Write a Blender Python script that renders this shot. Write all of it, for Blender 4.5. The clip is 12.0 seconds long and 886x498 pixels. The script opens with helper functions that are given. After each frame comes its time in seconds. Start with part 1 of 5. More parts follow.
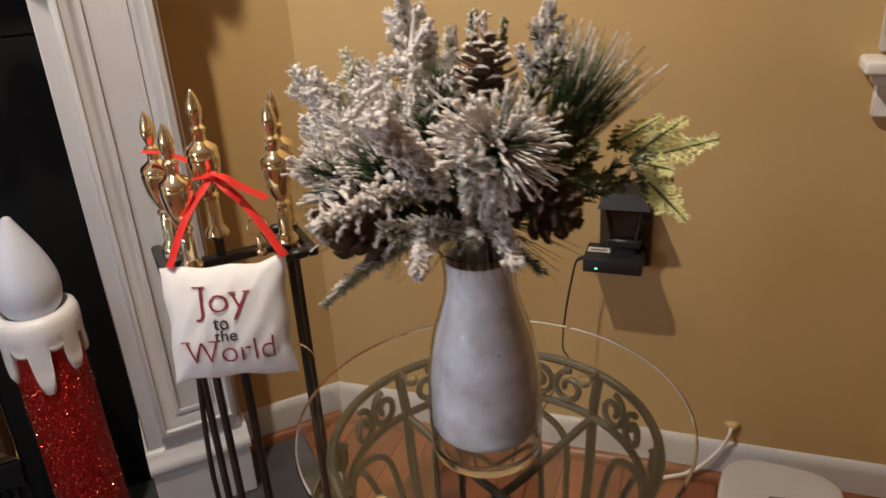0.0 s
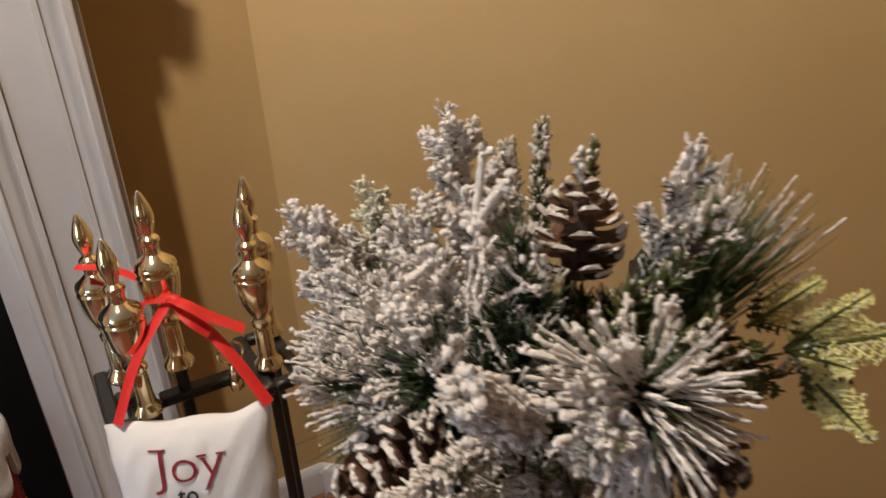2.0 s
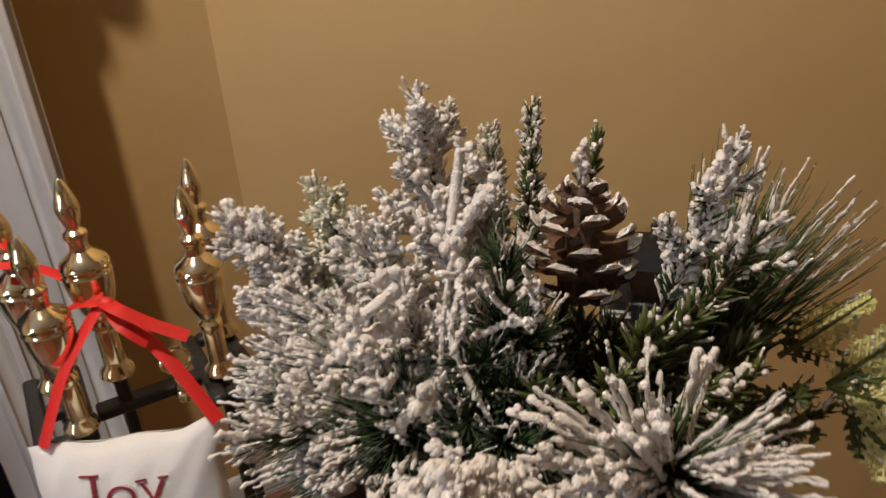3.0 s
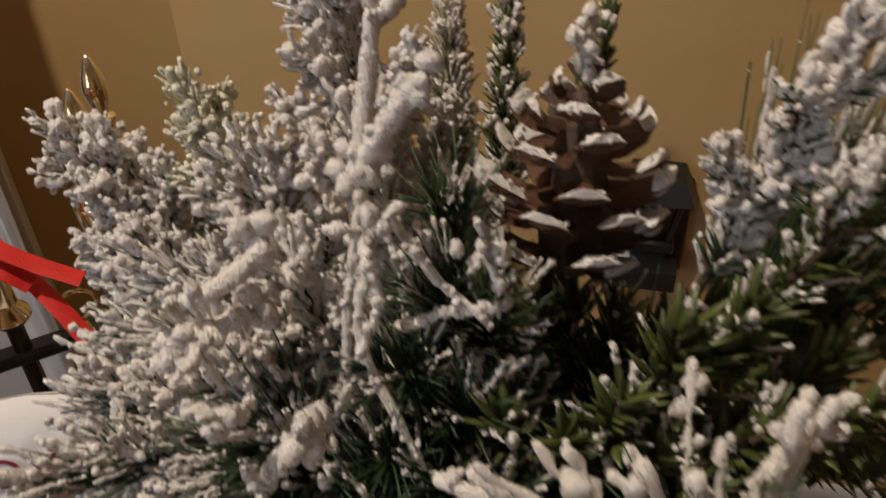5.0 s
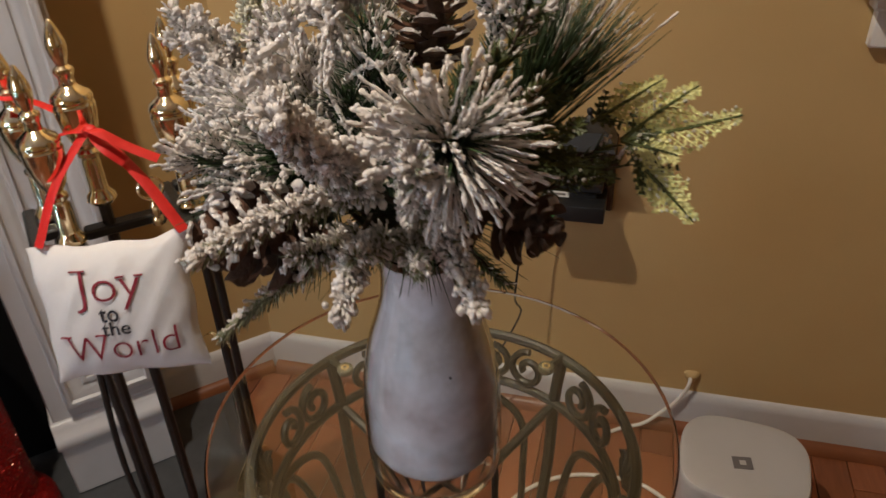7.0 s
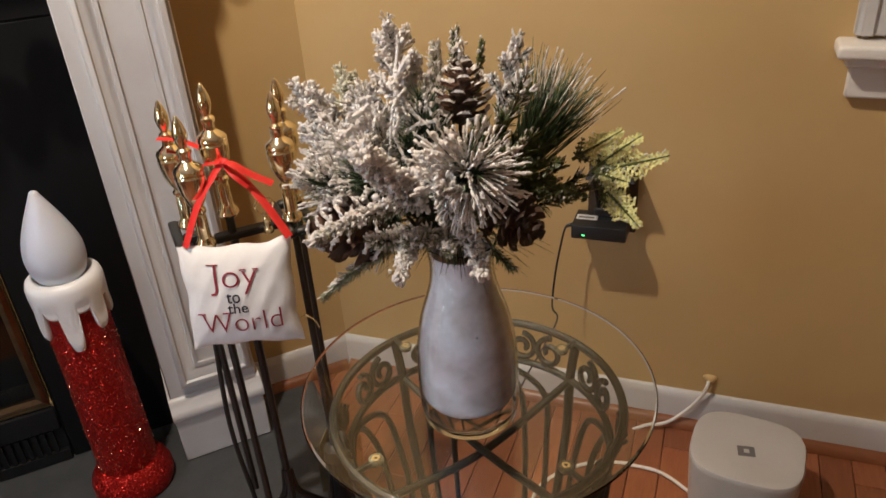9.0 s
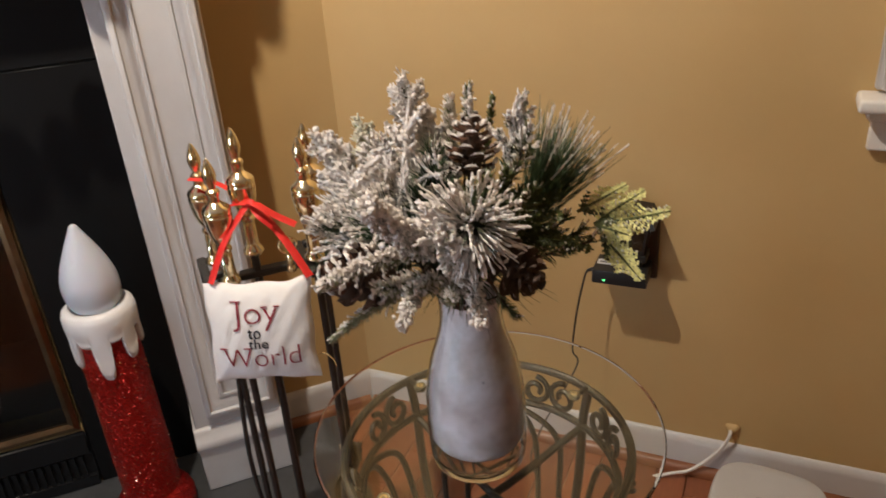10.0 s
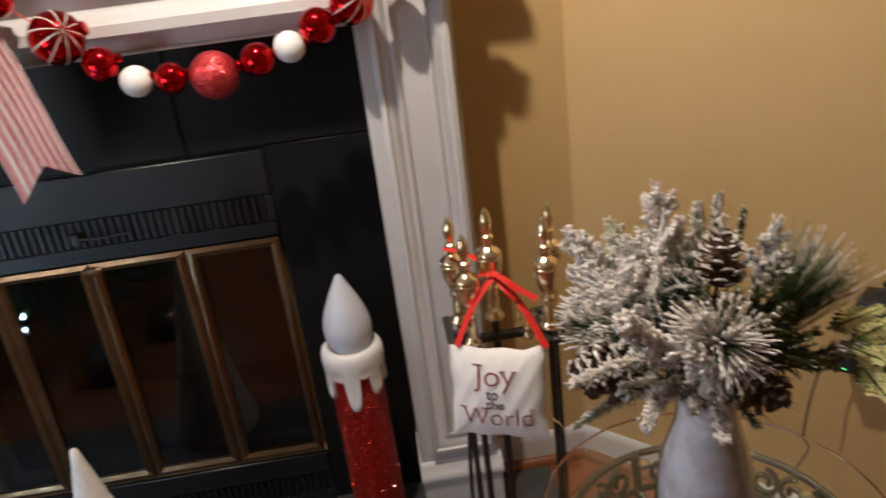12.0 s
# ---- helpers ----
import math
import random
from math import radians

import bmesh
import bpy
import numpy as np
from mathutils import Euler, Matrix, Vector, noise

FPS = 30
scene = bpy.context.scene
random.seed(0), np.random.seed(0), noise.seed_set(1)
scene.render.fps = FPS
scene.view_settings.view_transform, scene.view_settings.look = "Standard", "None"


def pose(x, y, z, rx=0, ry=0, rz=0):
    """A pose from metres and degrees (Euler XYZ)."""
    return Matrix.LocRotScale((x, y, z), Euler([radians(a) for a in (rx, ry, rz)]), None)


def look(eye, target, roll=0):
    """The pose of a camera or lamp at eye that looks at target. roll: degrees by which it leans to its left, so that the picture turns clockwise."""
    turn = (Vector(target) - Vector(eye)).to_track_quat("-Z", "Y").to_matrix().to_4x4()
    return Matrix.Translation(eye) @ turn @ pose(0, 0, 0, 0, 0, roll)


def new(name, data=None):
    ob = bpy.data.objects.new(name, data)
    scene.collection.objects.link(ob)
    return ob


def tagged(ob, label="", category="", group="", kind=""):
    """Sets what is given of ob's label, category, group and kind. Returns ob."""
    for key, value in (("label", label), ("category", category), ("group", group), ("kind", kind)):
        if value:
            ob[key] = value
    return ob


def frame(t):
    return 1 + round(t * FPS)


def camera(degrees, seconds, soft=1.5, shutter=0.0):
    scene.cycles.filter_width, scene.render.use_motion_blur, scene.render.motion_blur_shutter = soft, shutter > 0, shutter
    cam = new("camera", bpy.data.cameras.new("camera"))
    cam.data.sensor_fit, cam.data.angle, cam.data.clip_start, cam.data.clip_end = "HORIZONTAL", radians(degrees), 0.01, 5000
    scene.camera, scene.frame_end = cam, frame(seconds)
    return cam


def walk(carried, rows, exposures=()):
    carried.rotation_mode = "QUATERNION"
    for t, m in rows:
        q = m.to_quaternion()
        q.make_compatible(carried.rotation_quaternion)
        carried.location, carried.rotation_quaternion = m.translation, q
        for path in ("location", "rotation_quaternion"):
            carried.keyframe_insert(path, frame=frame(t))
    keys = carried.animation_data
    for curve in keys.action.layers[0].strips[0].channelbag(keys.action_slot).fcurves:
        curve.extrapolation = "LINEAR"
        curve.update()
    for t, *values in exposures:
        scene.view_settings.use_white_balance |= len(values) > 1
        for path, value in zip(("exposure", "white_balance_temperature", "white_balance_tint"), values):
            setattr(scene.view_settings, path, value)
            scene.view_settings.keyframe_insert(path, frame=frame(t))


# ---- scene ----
cam = camera(60.7, 12.0, shutter=0.6)
PATH = [
    (0, (0.717, -1.231, 1.012), (0.084, 0.483, 0.198), -3.7),
    (0.5, (0.647, -1.207, 1.023), (0.065, 0.52, 0.199), -3.7),
    (1, (0.622, -1.144, 1.033), (0.053, 0.585, 0.204), -3.9),
    (1.5, (0.639, -1.064, 1.047), (0.073, 0.665, 0.216), -3.9),
    (2, (0.581, -1.023, 1.066), (0.06, 0.706, 0.206), -3.7),
    (2.5, (0.557, -0.991, 1.054), (0.078, 0.734, 0.161), -3.4),
    (3, (0.562, -0.938, 1.05), (0.103, 0.764, 0.106), -3.2),
    (3.2, (0.559, -0.919, 1.045), (0.101, 0.772, 0.081), -3.2),
    (4.8, (0.551, -0.822, 0.999), (0.117, 0.778, -0.12), -1.7),
    (5, (0.555, -0.826, 0.994), (0.129, 0.776, -0.126), -1.9),
    (5.5, (0.573, -0.878, 0.989), (0.189, 0.75, -0.108), -1.2),
    (6, (0.572, -0.966, 1.008), (0.23, 0.673, -0.087), -1.7),
    (6.5, (0.598, -1.024, 1.008), (0.227, 0.621, -0.066), -1.7),
    (7, (0.668, -1.07, 1.011), (0.206, 0.566, -0.042), -2.3),
    (7.5, (0.709, -1.136, 1.025), (0.142, 0.486, 0.001), -3.0),
    (7.7, (0.72, -1.166, 1.032), (0.131, 0.454, 0.017), -3.2),
    (9.3, (0.781, -1.27, 1.107), (0.125, 0.367, 0.163), -4.0),
    (9.5, (0.793, -1.268, 1.102), (0.115, 0.382, 0.197), -3.3),
    (10, (0.798, -1.27, 1.122), (0.048, 0.359, 0.236), -4.2),
    (10.5, (0.787, -1.281, 1.155), (-0.056, 0.311, 0.285), -5.3),
    (11, (0.783, -1.307, 1.193), (-0.169, 0.238, 0.353), -6.3),
    (11.5, (0.791, -1.327, 1.216), (-0.263, 0.167, 0.407), -6.8),
    (12, (0.787, -1.324, 1.224), (-0.434, 0.057, 0.449), -7.3),
]
walk(cam, [(t, look(eye, target, roll)) for t, eye, target, roll in PATH],
     exposures=[(0, 0.0), (0.7, -0.05), (1.5, -0.25), (2.5, -0.33), (3.2, -0.43), (4.8, -0.66), (5.5, -0.74), (6.0, -0.65), (6.5, -0.5), (7.5, -0.25), (9.5, 0.05), (10.3, 0.0), (11.0, -0.18), (11.5, -0.22), (12, -0.24)])



# ---- light ----
world = bpy.data.worlds.new("world")
scene.world = world
world.use_nodes = True
world.node_tree.nodes["Background"].inputs[0].default_value = (0.02, 0.025, 0.04, 1)
world.node_tree.nodes["Background"].inputs[1].default_value = 0.3
LAMP = (0.055, -0.80, 1.92)     # bulb of the hanging lamp



def point_lamp(name, place, watts, colour, size):
    data = bpy.data.lights.new(name, "POINT")
    data.energy, data.color, data.shadow_soft_size = watts, colour, size
    ob = new(name, data)
    ob.location = place
    return ob


point_lamp("lamp_light", LAMP, 74.0, (1.0, 0.885, 0.745), 0.02)
# soft fill added at the tree to lift shaded sides; the bulbs emit separately
point_lamp("tree_side_fill", (-0.28, -1.95, 0.95), 24.0, (1.0, 0.92, 0.99), 0.22)

# ---- materials ----


def material(name, colour, rough=0.5, metal=0.0, second=None, scale=20.0, mix=0.5, bump=0.0, bump_scale=200.0, spec=0.5,
             stretch=(1, 1, 1), rand=0.0, island=0.0, **more):
    m = bpy.data.materials.new(name)
    m.use_nodes = True
    nt = m.node_tree
    b = nt.nodes["Principled BSDF"]
    b.inputs["Roughness"].default_value = rough
    b.inputs["Metallic"].default_value = metal
    b.inputs["Specular IOR Level"].default_value = spec
    tc = nt.nodes.new("ShaderNodeTexCoord")
    mp = nt.nodes.new("ShaderNodeMapping")
    mp.inputs["Scale"].default_value = stretch
    nt.links.new(tc.outputs["Object"], mp.inputs["Vector"])
    second = second or tuple(c * 0.8 for c in colour)
    n1 = nt.nodes.new("ShaderNodeTexNoise")
    n1.inputs["Scale"].default_value = scale
    n1.inputs["Detail"].default_value = 6
    n1.inputs["Roughness"].default_value = 0.65
    nt.links.new(mp.outputs[0], n1.inputs["Vector"])
    ramp = nt.nodes.new("ShaderNodeValToRGB")
    ramp.color_ramp.elements[0].position = 0.5 - 0.5 * mix
    ramp.color_ramp.elements[1].position = 0.5 + 0.5 * mix
    ramp.color_ramp.elements[0].color = (*second, 1)
    ramp.color_ramp.elements[1].color = (*colour, 1)
    nt.links.new(n1.outputs[0], ramp.inputs[0])
    out = ramp.outputs[0]
    if rand or island:
        src = nt.nodes.new("ShaderNodeObjectInfo").outputs["Random"] if rand else nt.nodes.new("ShaderNodeNewGeometry").outputs["Random Per Island"]
        hs = nt.nodes.new("ShaderNodeHueSaturation")
        mr = nt.nodes.new("ShaderNodeMapRange")
        amount = rand or island
        mr.inputs["To Min"].default_value, mr.inputs["To Max"].default_value = 1 - amount, 1 + amount
        nt.links.new(src, mr.inputs["Value"])
        nt.links.new(mr.outputs[0], hs.inputs["Value"])
        nt.links.new(out, hs.inputs["Color"])
        out = hs.outputs[0]
    nt.links.new(out, b.inputs["Base Color"])
    if bump:
        n2 = nt.nodes.new("ShaderNodeTexNoise")
        n2.inputs["Scale"].default_value = bump_scale
        n2.inputs["Detail"].default_value = 4
        nt.links.new(mp.outputs[0], n2.inputs["Vector"])
        bp = nt.nodes.new("ShaderNodeBump")
        bp.inputs["Strength"].default_value = bump
        bp.inputs["Distance"].default_value = 0.002
        nt.links.new(n2.outputs[0], bp.inputs["Height"])
        nt.links.new(bp.outputs[0], b.inputs["Normal"])
    for key, value in more.items():
        b.inputs[key.replace("_", " ")].default_value = value
    return m


def glass(name, colour=(1, 1, 1), rough=0.0, ior=1.45):
    m = bpy.data.materials.new(name)
    m.use_nodes = True
    b = m.node_tree.nodes["Principled BSDF"]
    b.inputs["Base Color"].default_value = (*colour, 1)
    b.inputs["Roughness"].default_value = rough
    b.inputs["IOR"].default_value = ior
    b.inputs["Transmission Weight"].default_value = 1
    return m


def glow(name, colour, strength):
    m = bpy.data.materials.new(name)
    m.use_nodes = True
    b = m.node_tree.nodes["Principled BSDF"]
    b.inputs["Base Color"].default_value = (*colour, 1)
    b.inputs["Emission Color"].default_value = (*colour, 1)
    b.inputs["Emission Strength"].default_value = strength
    return m


WALL = material("tan_wall_paint", (0.50, 0.335, 0.145), 0.62, second=(0.465, 0.308, 0.13), scale=6, mix=0.6, bump=0.12, bump_scale=260)
WHITE = material("white_gloss_paint", (0.55, 0.535, 0.535), 0.34, second=(0.49, 0.47, 0.465), scale=9, mix=0.5, bump=0.05, bump_scale=90)
CEIL = material("ceiling_paint", (0.78, 0.76, 0.72), 0.8, bump=0.1)
WOOD = material("red_oak_floor", (0.30, 0.105, 0.045), 0.32, second=(0.16, 0.05, 0.022), scale=14, mix=0.7, stretch=(9, 1, 1), bump=0.06, bump_scale=60, rand=0.22)
SHOE = material("stained_moulding", (0.24, 0.085, 0.035), 0.35, second=(0.15, 0.05, 0.02), scale=14, mix=0.7, stretch=(1, 8, 8))
SLATE = material("dark_slate", (0.065, 0.066, 0.068), 0.5, second=(0.035, 0.036, 0.038), scale=18, mix=0.6, bump=0.35, bump_scale=45)
BLACKSTONE = material("black_painted_facing", (0.008, 0.008, 0.0085), 0.42, spec=0.14, second=(0.006, 0.006, 0.006), scale=5, mix=0.7, bump=0.06, bump_scale=40)
BLACKMETAL = material("black_metal", (0.010, 0.010, 0.011), 0.36, spec=0.35, second=(0.006, 0.006, 0.007), scale=15, bump=0.05, bump_scale=160)
IRON = material("black_wrought_iron", (0.012, 0.012, 0.012), 0.4, second=(0.022, 0.02, 0.018), scale=60, bump=0.3, bump_scale=220)
BRONZE = material("bronze_iron", (0.022, 0.018, 0.010), 0.48, metal=0.3, second=(0.010, 0.009, 0.006), scale=70, bump=0.3, bump_scale=260)
BRASS = material("polished_brass", (0.93, 0.82, 0.60), 0.11, metal=1.0, second=(0.87, 0.75, 0.50), scale=30, mix=0.6, bump=0.02, bump_scale=120)
OLDBRASS = material("worn_brass_trim", (0.27, 0.175, 0.095), 0.30, metal=1.0, second=(0.13, 0.080, 0.042), scale=22, mix=0.7, bump=0.08)
SILL = material("white_sill_paint", (0.72, 0.69, 0.66), 0.4, second=(0.62, 0.58, 0.54), scale=16, mix=0.5, bump=0.15, bump_scale=70)
SNOW = material("flocking", (0.90, 0.84, 0.80), 0.95, second=(0.74, 0.68, 0.64), scale=700, mix=0.42, bump=0.85, bump_scale=1300, spec=0.1)
CREAM = material("cream_flocking", (0.82, 0.785, 0.70), 0.95, second=(0.62, 0.60, 0.44), scale=240, mix=0.5, bump=0.9, bump_scale=900, spec=0.1)
NEEDLE = material("pine_needles", (0.050, 0.088, 0.032), 0.5, second=(0.022, 0.040, 0.015), scale=120, mix=0.6, island=0.4)
NEEDLE2 = material("dark_green_sprig", (0.085, 0.100, 0.020), 0.45, second=(0.036, 0.046, 0.012), scale=120, mix=0.6, island=0.4)
FROSTED = material("frosted_needles", (0.42, 0.41, 0.28), 0.85, second=(0.12, 0.135, 0.055), scale=260, mix=0.7, island=0.3, bump=0.5, bump_scale=900)
LIME = material("yellow_green_leaf", (0.82, 0.76, 0.36), 0.6, second=(0.58, 0.56, 0.18), scale=150, mix=0.6, island=0.25, bump=0.3, bump_scale=500, Transmission_Weight=0.0, Subsurface_Weight=0.15)
TWIG = material("brown_twig", (0.075, 0.045, 0.022), 0.8, second=(0.03, 0.02, 0.012), scale=160, bump=0.5, bump_scale=500)
CONE = material("pinecone_scale", (0.115, 0.046, 0.021), 0.7, second=(0.028, 0.012, 0.007), scale=110, mix=0.8, bump=0.6, bump_scale=400, island=0.35)
CONEDARK = material("dark_pinecone_scale", (0.10, 0.058, 0.038), 0.75, second=(0.035, 0.02, 0.014), scale=110, mix=0.8, bump=0.6, bump_scale=400, island=0.35)
FILL = material("silver_white_lining", (0.68, 0.63, 0.65), 0.28, second=(0.36, 0.285, 0.265), scale=26, mix=0.36, bump=0.10, bump_scale=55, Coat_Weight=0.5, Coat_Roughness=0.12)
CLEAR = glass("clear_glass", (0.97, 0.985, 0.965))
TABLEGLASS = glass("table_glass", (0.965, 0.985, 0.95), ior=1.40)
DOORGLASS = glass("smoked_glass", (0.55, 0.55, 0.56), ior=1.5)
PADGLASS = material("clear_rubber_pad", (0.34, 0.31, 0.20), 0.12, Transmission_Weight=0.75)
CLOTH = material("white_cotton", (0.80, 0.775, 0.765), 0.9, second=(0.74, 0.71, 0.70), scale=40, mix=0.5, bump=0.35, bump_scale=1100, spec=0.2)
REDTHREAD = material("dark_red_thread", (0.27, 0.012, 0.03), 0.7, bump=0.5, bump_scale=900)
BLACKTHREAD = material("black_thread", (0.02, 0.02, 0.03), 0.7, bump=0.5, bump_scale=900)
RIBBON = material("red_grosgrain_ribbon", (0.66, 0.018, 0.014), 0.55, second=(0.52, 0.012, 0.01), scale=60, bump=0.2, bump_scale=700)


def glitter(name, colour, scale, amount=0.8, metal=0.75, rough=0.32):
    """Tiny flakes that each face their own way."""
    m = bpy.data.materials.new(name)
    m.use_nodes = True
    nt = m.node_tree
    b = nt.nodes["Principled BSDF"]
    tc = nt.nodes.new("ShaderNodeTexCoord")
    vo = nt.nodes.new("ShaderNodeTexVoronoi")
    vo.inputs["Scale"].default_value = scale
    nt.links.new(tc.outputs["Object"], vo.inputs["Vector"])
    sub = nt.nodes.new("ShaderNodeVectorMath")
    sub.operation = "SUBTRACT"
    sub.inputs[1].default_value = (0.5, 0.5, 0.5)
    nt.links.new(vo.outputs["Color"], sub.inputs[0])
    sc = nt.nodes.new("ShaderNodeVectorMath")
    sc.operation = "SCALE"
    sc.inputs["Scale"].default_value = amount * 2
    nt.links.new(sub.outputs[0], sc.inputs[0])
    ge = nt.nodes.new("ShaderNodeNewGeometry")
    ad = nt.nodes.new("ShaderNodeVectorMath")
    nt.links.new(ge.outputs["Normal"], ad.inputs[0])
    nt.links.new(sc.outputs[0], ad.inputs[1])
    no = nt.nodes.new("ShaderNodeVectorMath")
    no.operation = "NORMALIZE"
    nt.links.new(ad.outputs[0], no.inputs[0])
    nt.links.new(no.outputs[0], b.inputs["Normal"])
    hs = nt.nodes.new("ShaderNodeHueSaturation")
    hs.inputs["Color"].default_value = (*colour, 1)
    mr = nt.nodes.new("ShaderNodeMapRange")
    mr.inputs["To Min"].default_value, mr.inputs["To Max"].default_value = 0.45, 1.3
    sp = nt.nodes.new("ShaderNodeSeparateXYZ")
    nt.links.new(vo.outputs["Color"], sp.inputs[0])
    nt.links.new(sp.outputs[0], mr.inputs["Value"])
    nt.links.new(mr.outputs[0], hs.inputs["Value"])
    nt.links.new(hs.outputs[0], b.inputs["Base Color"])
    b.inputs["Metallic"].default_value = metal
    b.inputs["Roughness"].default_value = rough
    return m


GLITTER = glitter("red_glitter", (0.46, 0.014, 0.010), 800, 0.75, 0.75, 0.3)
SPARK = material("glitter_flake", (1.0, 0.50, 0.36), 0.16, metal=0.95)
WAX = material("white_wax_plastic", (0.72, 0.70, 0.70), 0.33, second=(0.66, 0.635, 0.63), scale=30, bump=0.08, bump_scale=90)
BULB = material("frosted_white_flame", (0.55, 0.57, 0.64), 0.42, second=(0.50, 0.52, 0.585), scale=12, bump=0.02, Subsurface_Weight=0.2)
REDSHINE = material("red_mirror_ornament", (0.62, 0.012, 0.018), 0.08, metal=1.0, second=(0.55, 0.008, 0.012))
REDGLIT = glitter("red_glitter_ornament", (0.66, 0.06, 0.07), 700, 0.5, 0.75, 0.3)
WHITEBALL = material("white_glitter_ornament", (0.78, 0.75, 0.74), 0.5, second=(0.66, 0.63, 0.62), scale=260, bump=0.5, bump_scale=420)
STRIPEWHITE = material("cream_stripe", (0.72, 0.58, 0.52), 0.5, bump=0.4, bump_scale=400)
STRIPERED = material("ticking_stripe_red", (0.50, 0.07, 0.075), 0.85, bump=0.3, bump_scale=900)
LINEN = material("cream_ribbon_linen", (0.72, 0.62, 0.57), 0.85, bump=0.3, bump_scale=900)
PLASTIC = material("white_plastic", (0.40, 0.385, 0.375), 0.3, second=(0.36, 0.345, 0.335), scale=5)
BLACKPLASTIC = material("black_plastic", (0.012, 0.012, 0.013), 0.42, bump=0.2, bump_scale=500)
BROWNPLATE = material("dark_brown_plate", (0.045, 0.027, 0.016), 0.4, bump=0.1, bump_scale=200)
CABLEWHITE = material("white_cable", (0.70, 0.66, 0.61), 0.45)
GREYLABEL = material("pale_label", (0.6, 0.6, 0.6), 0.5)
DARKGREY = material("dark_grey_print", (0.12, 0.11, 0.11), 0.6)
GREENLED = glow("green_led", (0.1, 1.0, 0.25), 4.0)
PENDANTGLOW = glow("lamp_bulb", (1.0, 0.83, 0.64), 12.0)
BLUELED = glow("cool_string_bulb", (0.55, 0.77, 1.0), 230.0)
BRISTLE = material("black_bristles", (0.012, 0.012, 0.012), 0.6, island=0.5)
YARN = material("white_yarn", (0.75, 0.72, 0.69), 0.9, second=(0.6, 0.57, 0.54), scale=90, bump=0.8, bump_scale=260)
TREEGREEN = material("tree_needles", (0.03, 0.07, 0.03), 0.7, island=0.4)
PUMPKIN = material("dark_ribbed_glass", (0.045, 0.035, 0.03), 0.25, second=(0.03, 0.02, 0.02))

# ---- mesh building ----


class Mesh:
    """Collects faces and their materials, then links them as one object."""

    def __init__(self):
        self.v, self.f, self.m, self.mats = [], [], [], []

    def slot(self, mat):
        if mat not in self.mats:
            self.mats.append(mat)
        return self.mats.index(mat)

    def add(self, verts, faces, mat, matrix=None):
        n, s = len(self.v), self.slot(mat)
        if matrix is not None:
            verts = [matrix @ Vector(p) for p in verts]
        self.v.extend(tuple(p) for p in verts)
        self.f.extend(tuple(i + n for i in f) for f in faces)
        self.m.extend([s] * len(faces))
        return self

    def box(self, x0, x1, y0, y1, z0, z1, mat, bevel=0.0, matrix=None, segments=1):
        bm = bmesh.new()
        bmesh.ops.create_cube(bm, size=1)
        for v in bm.verts:
            v.co = Vector(((x0 + x1) / 2 + v.co.x * (x1 - x0), (y0 + y1) / 2 + v.co.y * (y1 - y0), (z0 + z1) / 2 + v.co.z * (z1 - z0)))
        if bevel:
            bmesh.ops.bevel(bm, geom=bm.edges[:], offset=bevel, segments=segments, affect="EDGES", profile=0.5)
        bm.verts.index_update()
        self.add([v.co.copy() for v in bm.verts], [[v.index for v in f.verts] for f in bm.faces], mat, matrix)
        bm.free()
        return self

    def lathe(self, profile, mat, seg=32, matrix=None, wobble=None):
        verts, faces = [], []
        for r, z in profile:
            for i in range(seg):
                a = 2 * math.pi * i / seg
                w = wobble(a, z) if wobble else 1.0
                verts.append((max(r, 1e-5) * w * math.cos(a), max(r, 1e-5) * w * math.sin(a), z))
        for j in range(len(profile) - 1):
            for i in range(seg):
                k = (i + 1) % seg
                faces.append((j * seg + i, j * seg + k, (j + 1) * seg + k, (j + 1) * seg + i))
        return self.add(verts, faces, mat, matrix)

    def tube(self, points, radii, mat, sides=8, closed=False, flat=1.0, matrix=None):
        pts = [Vector(p) for p in points]
        n = len(pts)
        if not hasattr(radii, "__len__"):
            radii = [radii] * n
        verts, faces = [], []
        side = None
        for i, p in enumerate(pts):
            if closed:
                d = pts[(i + 1) % n] - pts[i - 1]
            else:
                d = pts[min(i + 1, n - 1)] - pts[max(i - 1, 0)]
            d = d.normalized() if d.length > 1e-9 else Vector((0, 0, 1))
            if side is None:
                side = d.cross(Vector((0, 0, 1)))
                if side.length < 1e-3:
                    side = d.cross(Vector((1, 0, 0)))
            side = (side - d * side.dot(d))
            side = side.normalized() if side.length > 1e-6 else d.orthogonal().normalized()
            up = side.cross(d)
            for k in range(sides):
                a = 2 * math.pi * k / sides
                verts.append(p + side * (math.cos(a) * radii[i]) + up * (math.sin(a) * radii[i] * flat))
        for i in range(n if closed else n - 1):
            j = (i + 1) % n
            for k in range(sides):
                q = (k + 1) % sides
                faces.append((i * sides + k, i * sides + q, j * sides + q, j * sides + k))
        if not closed:
            faces.append(tuple(reversed(range(sides))))
            faces.append(tuple(range((n - 1) * sides, n * sides)))
        return self.add(verts, faces, mat, matrix)

    def prism(self, outline, z0, z1, mat, matrix=None):
        n = len(outline)
        verts = [(x, y, z0) for x, y in outline] + [(x, y, z1) for x, y in outline]
        faces = [tuple(reversed(range(n))), tuple(range(n, 2 * n))]
        faces += [(i, (i + 1) % n, n + (i + 1) % n, n + i) for i in range(n)]
        return self.add(verts, faces, mat, matrix)

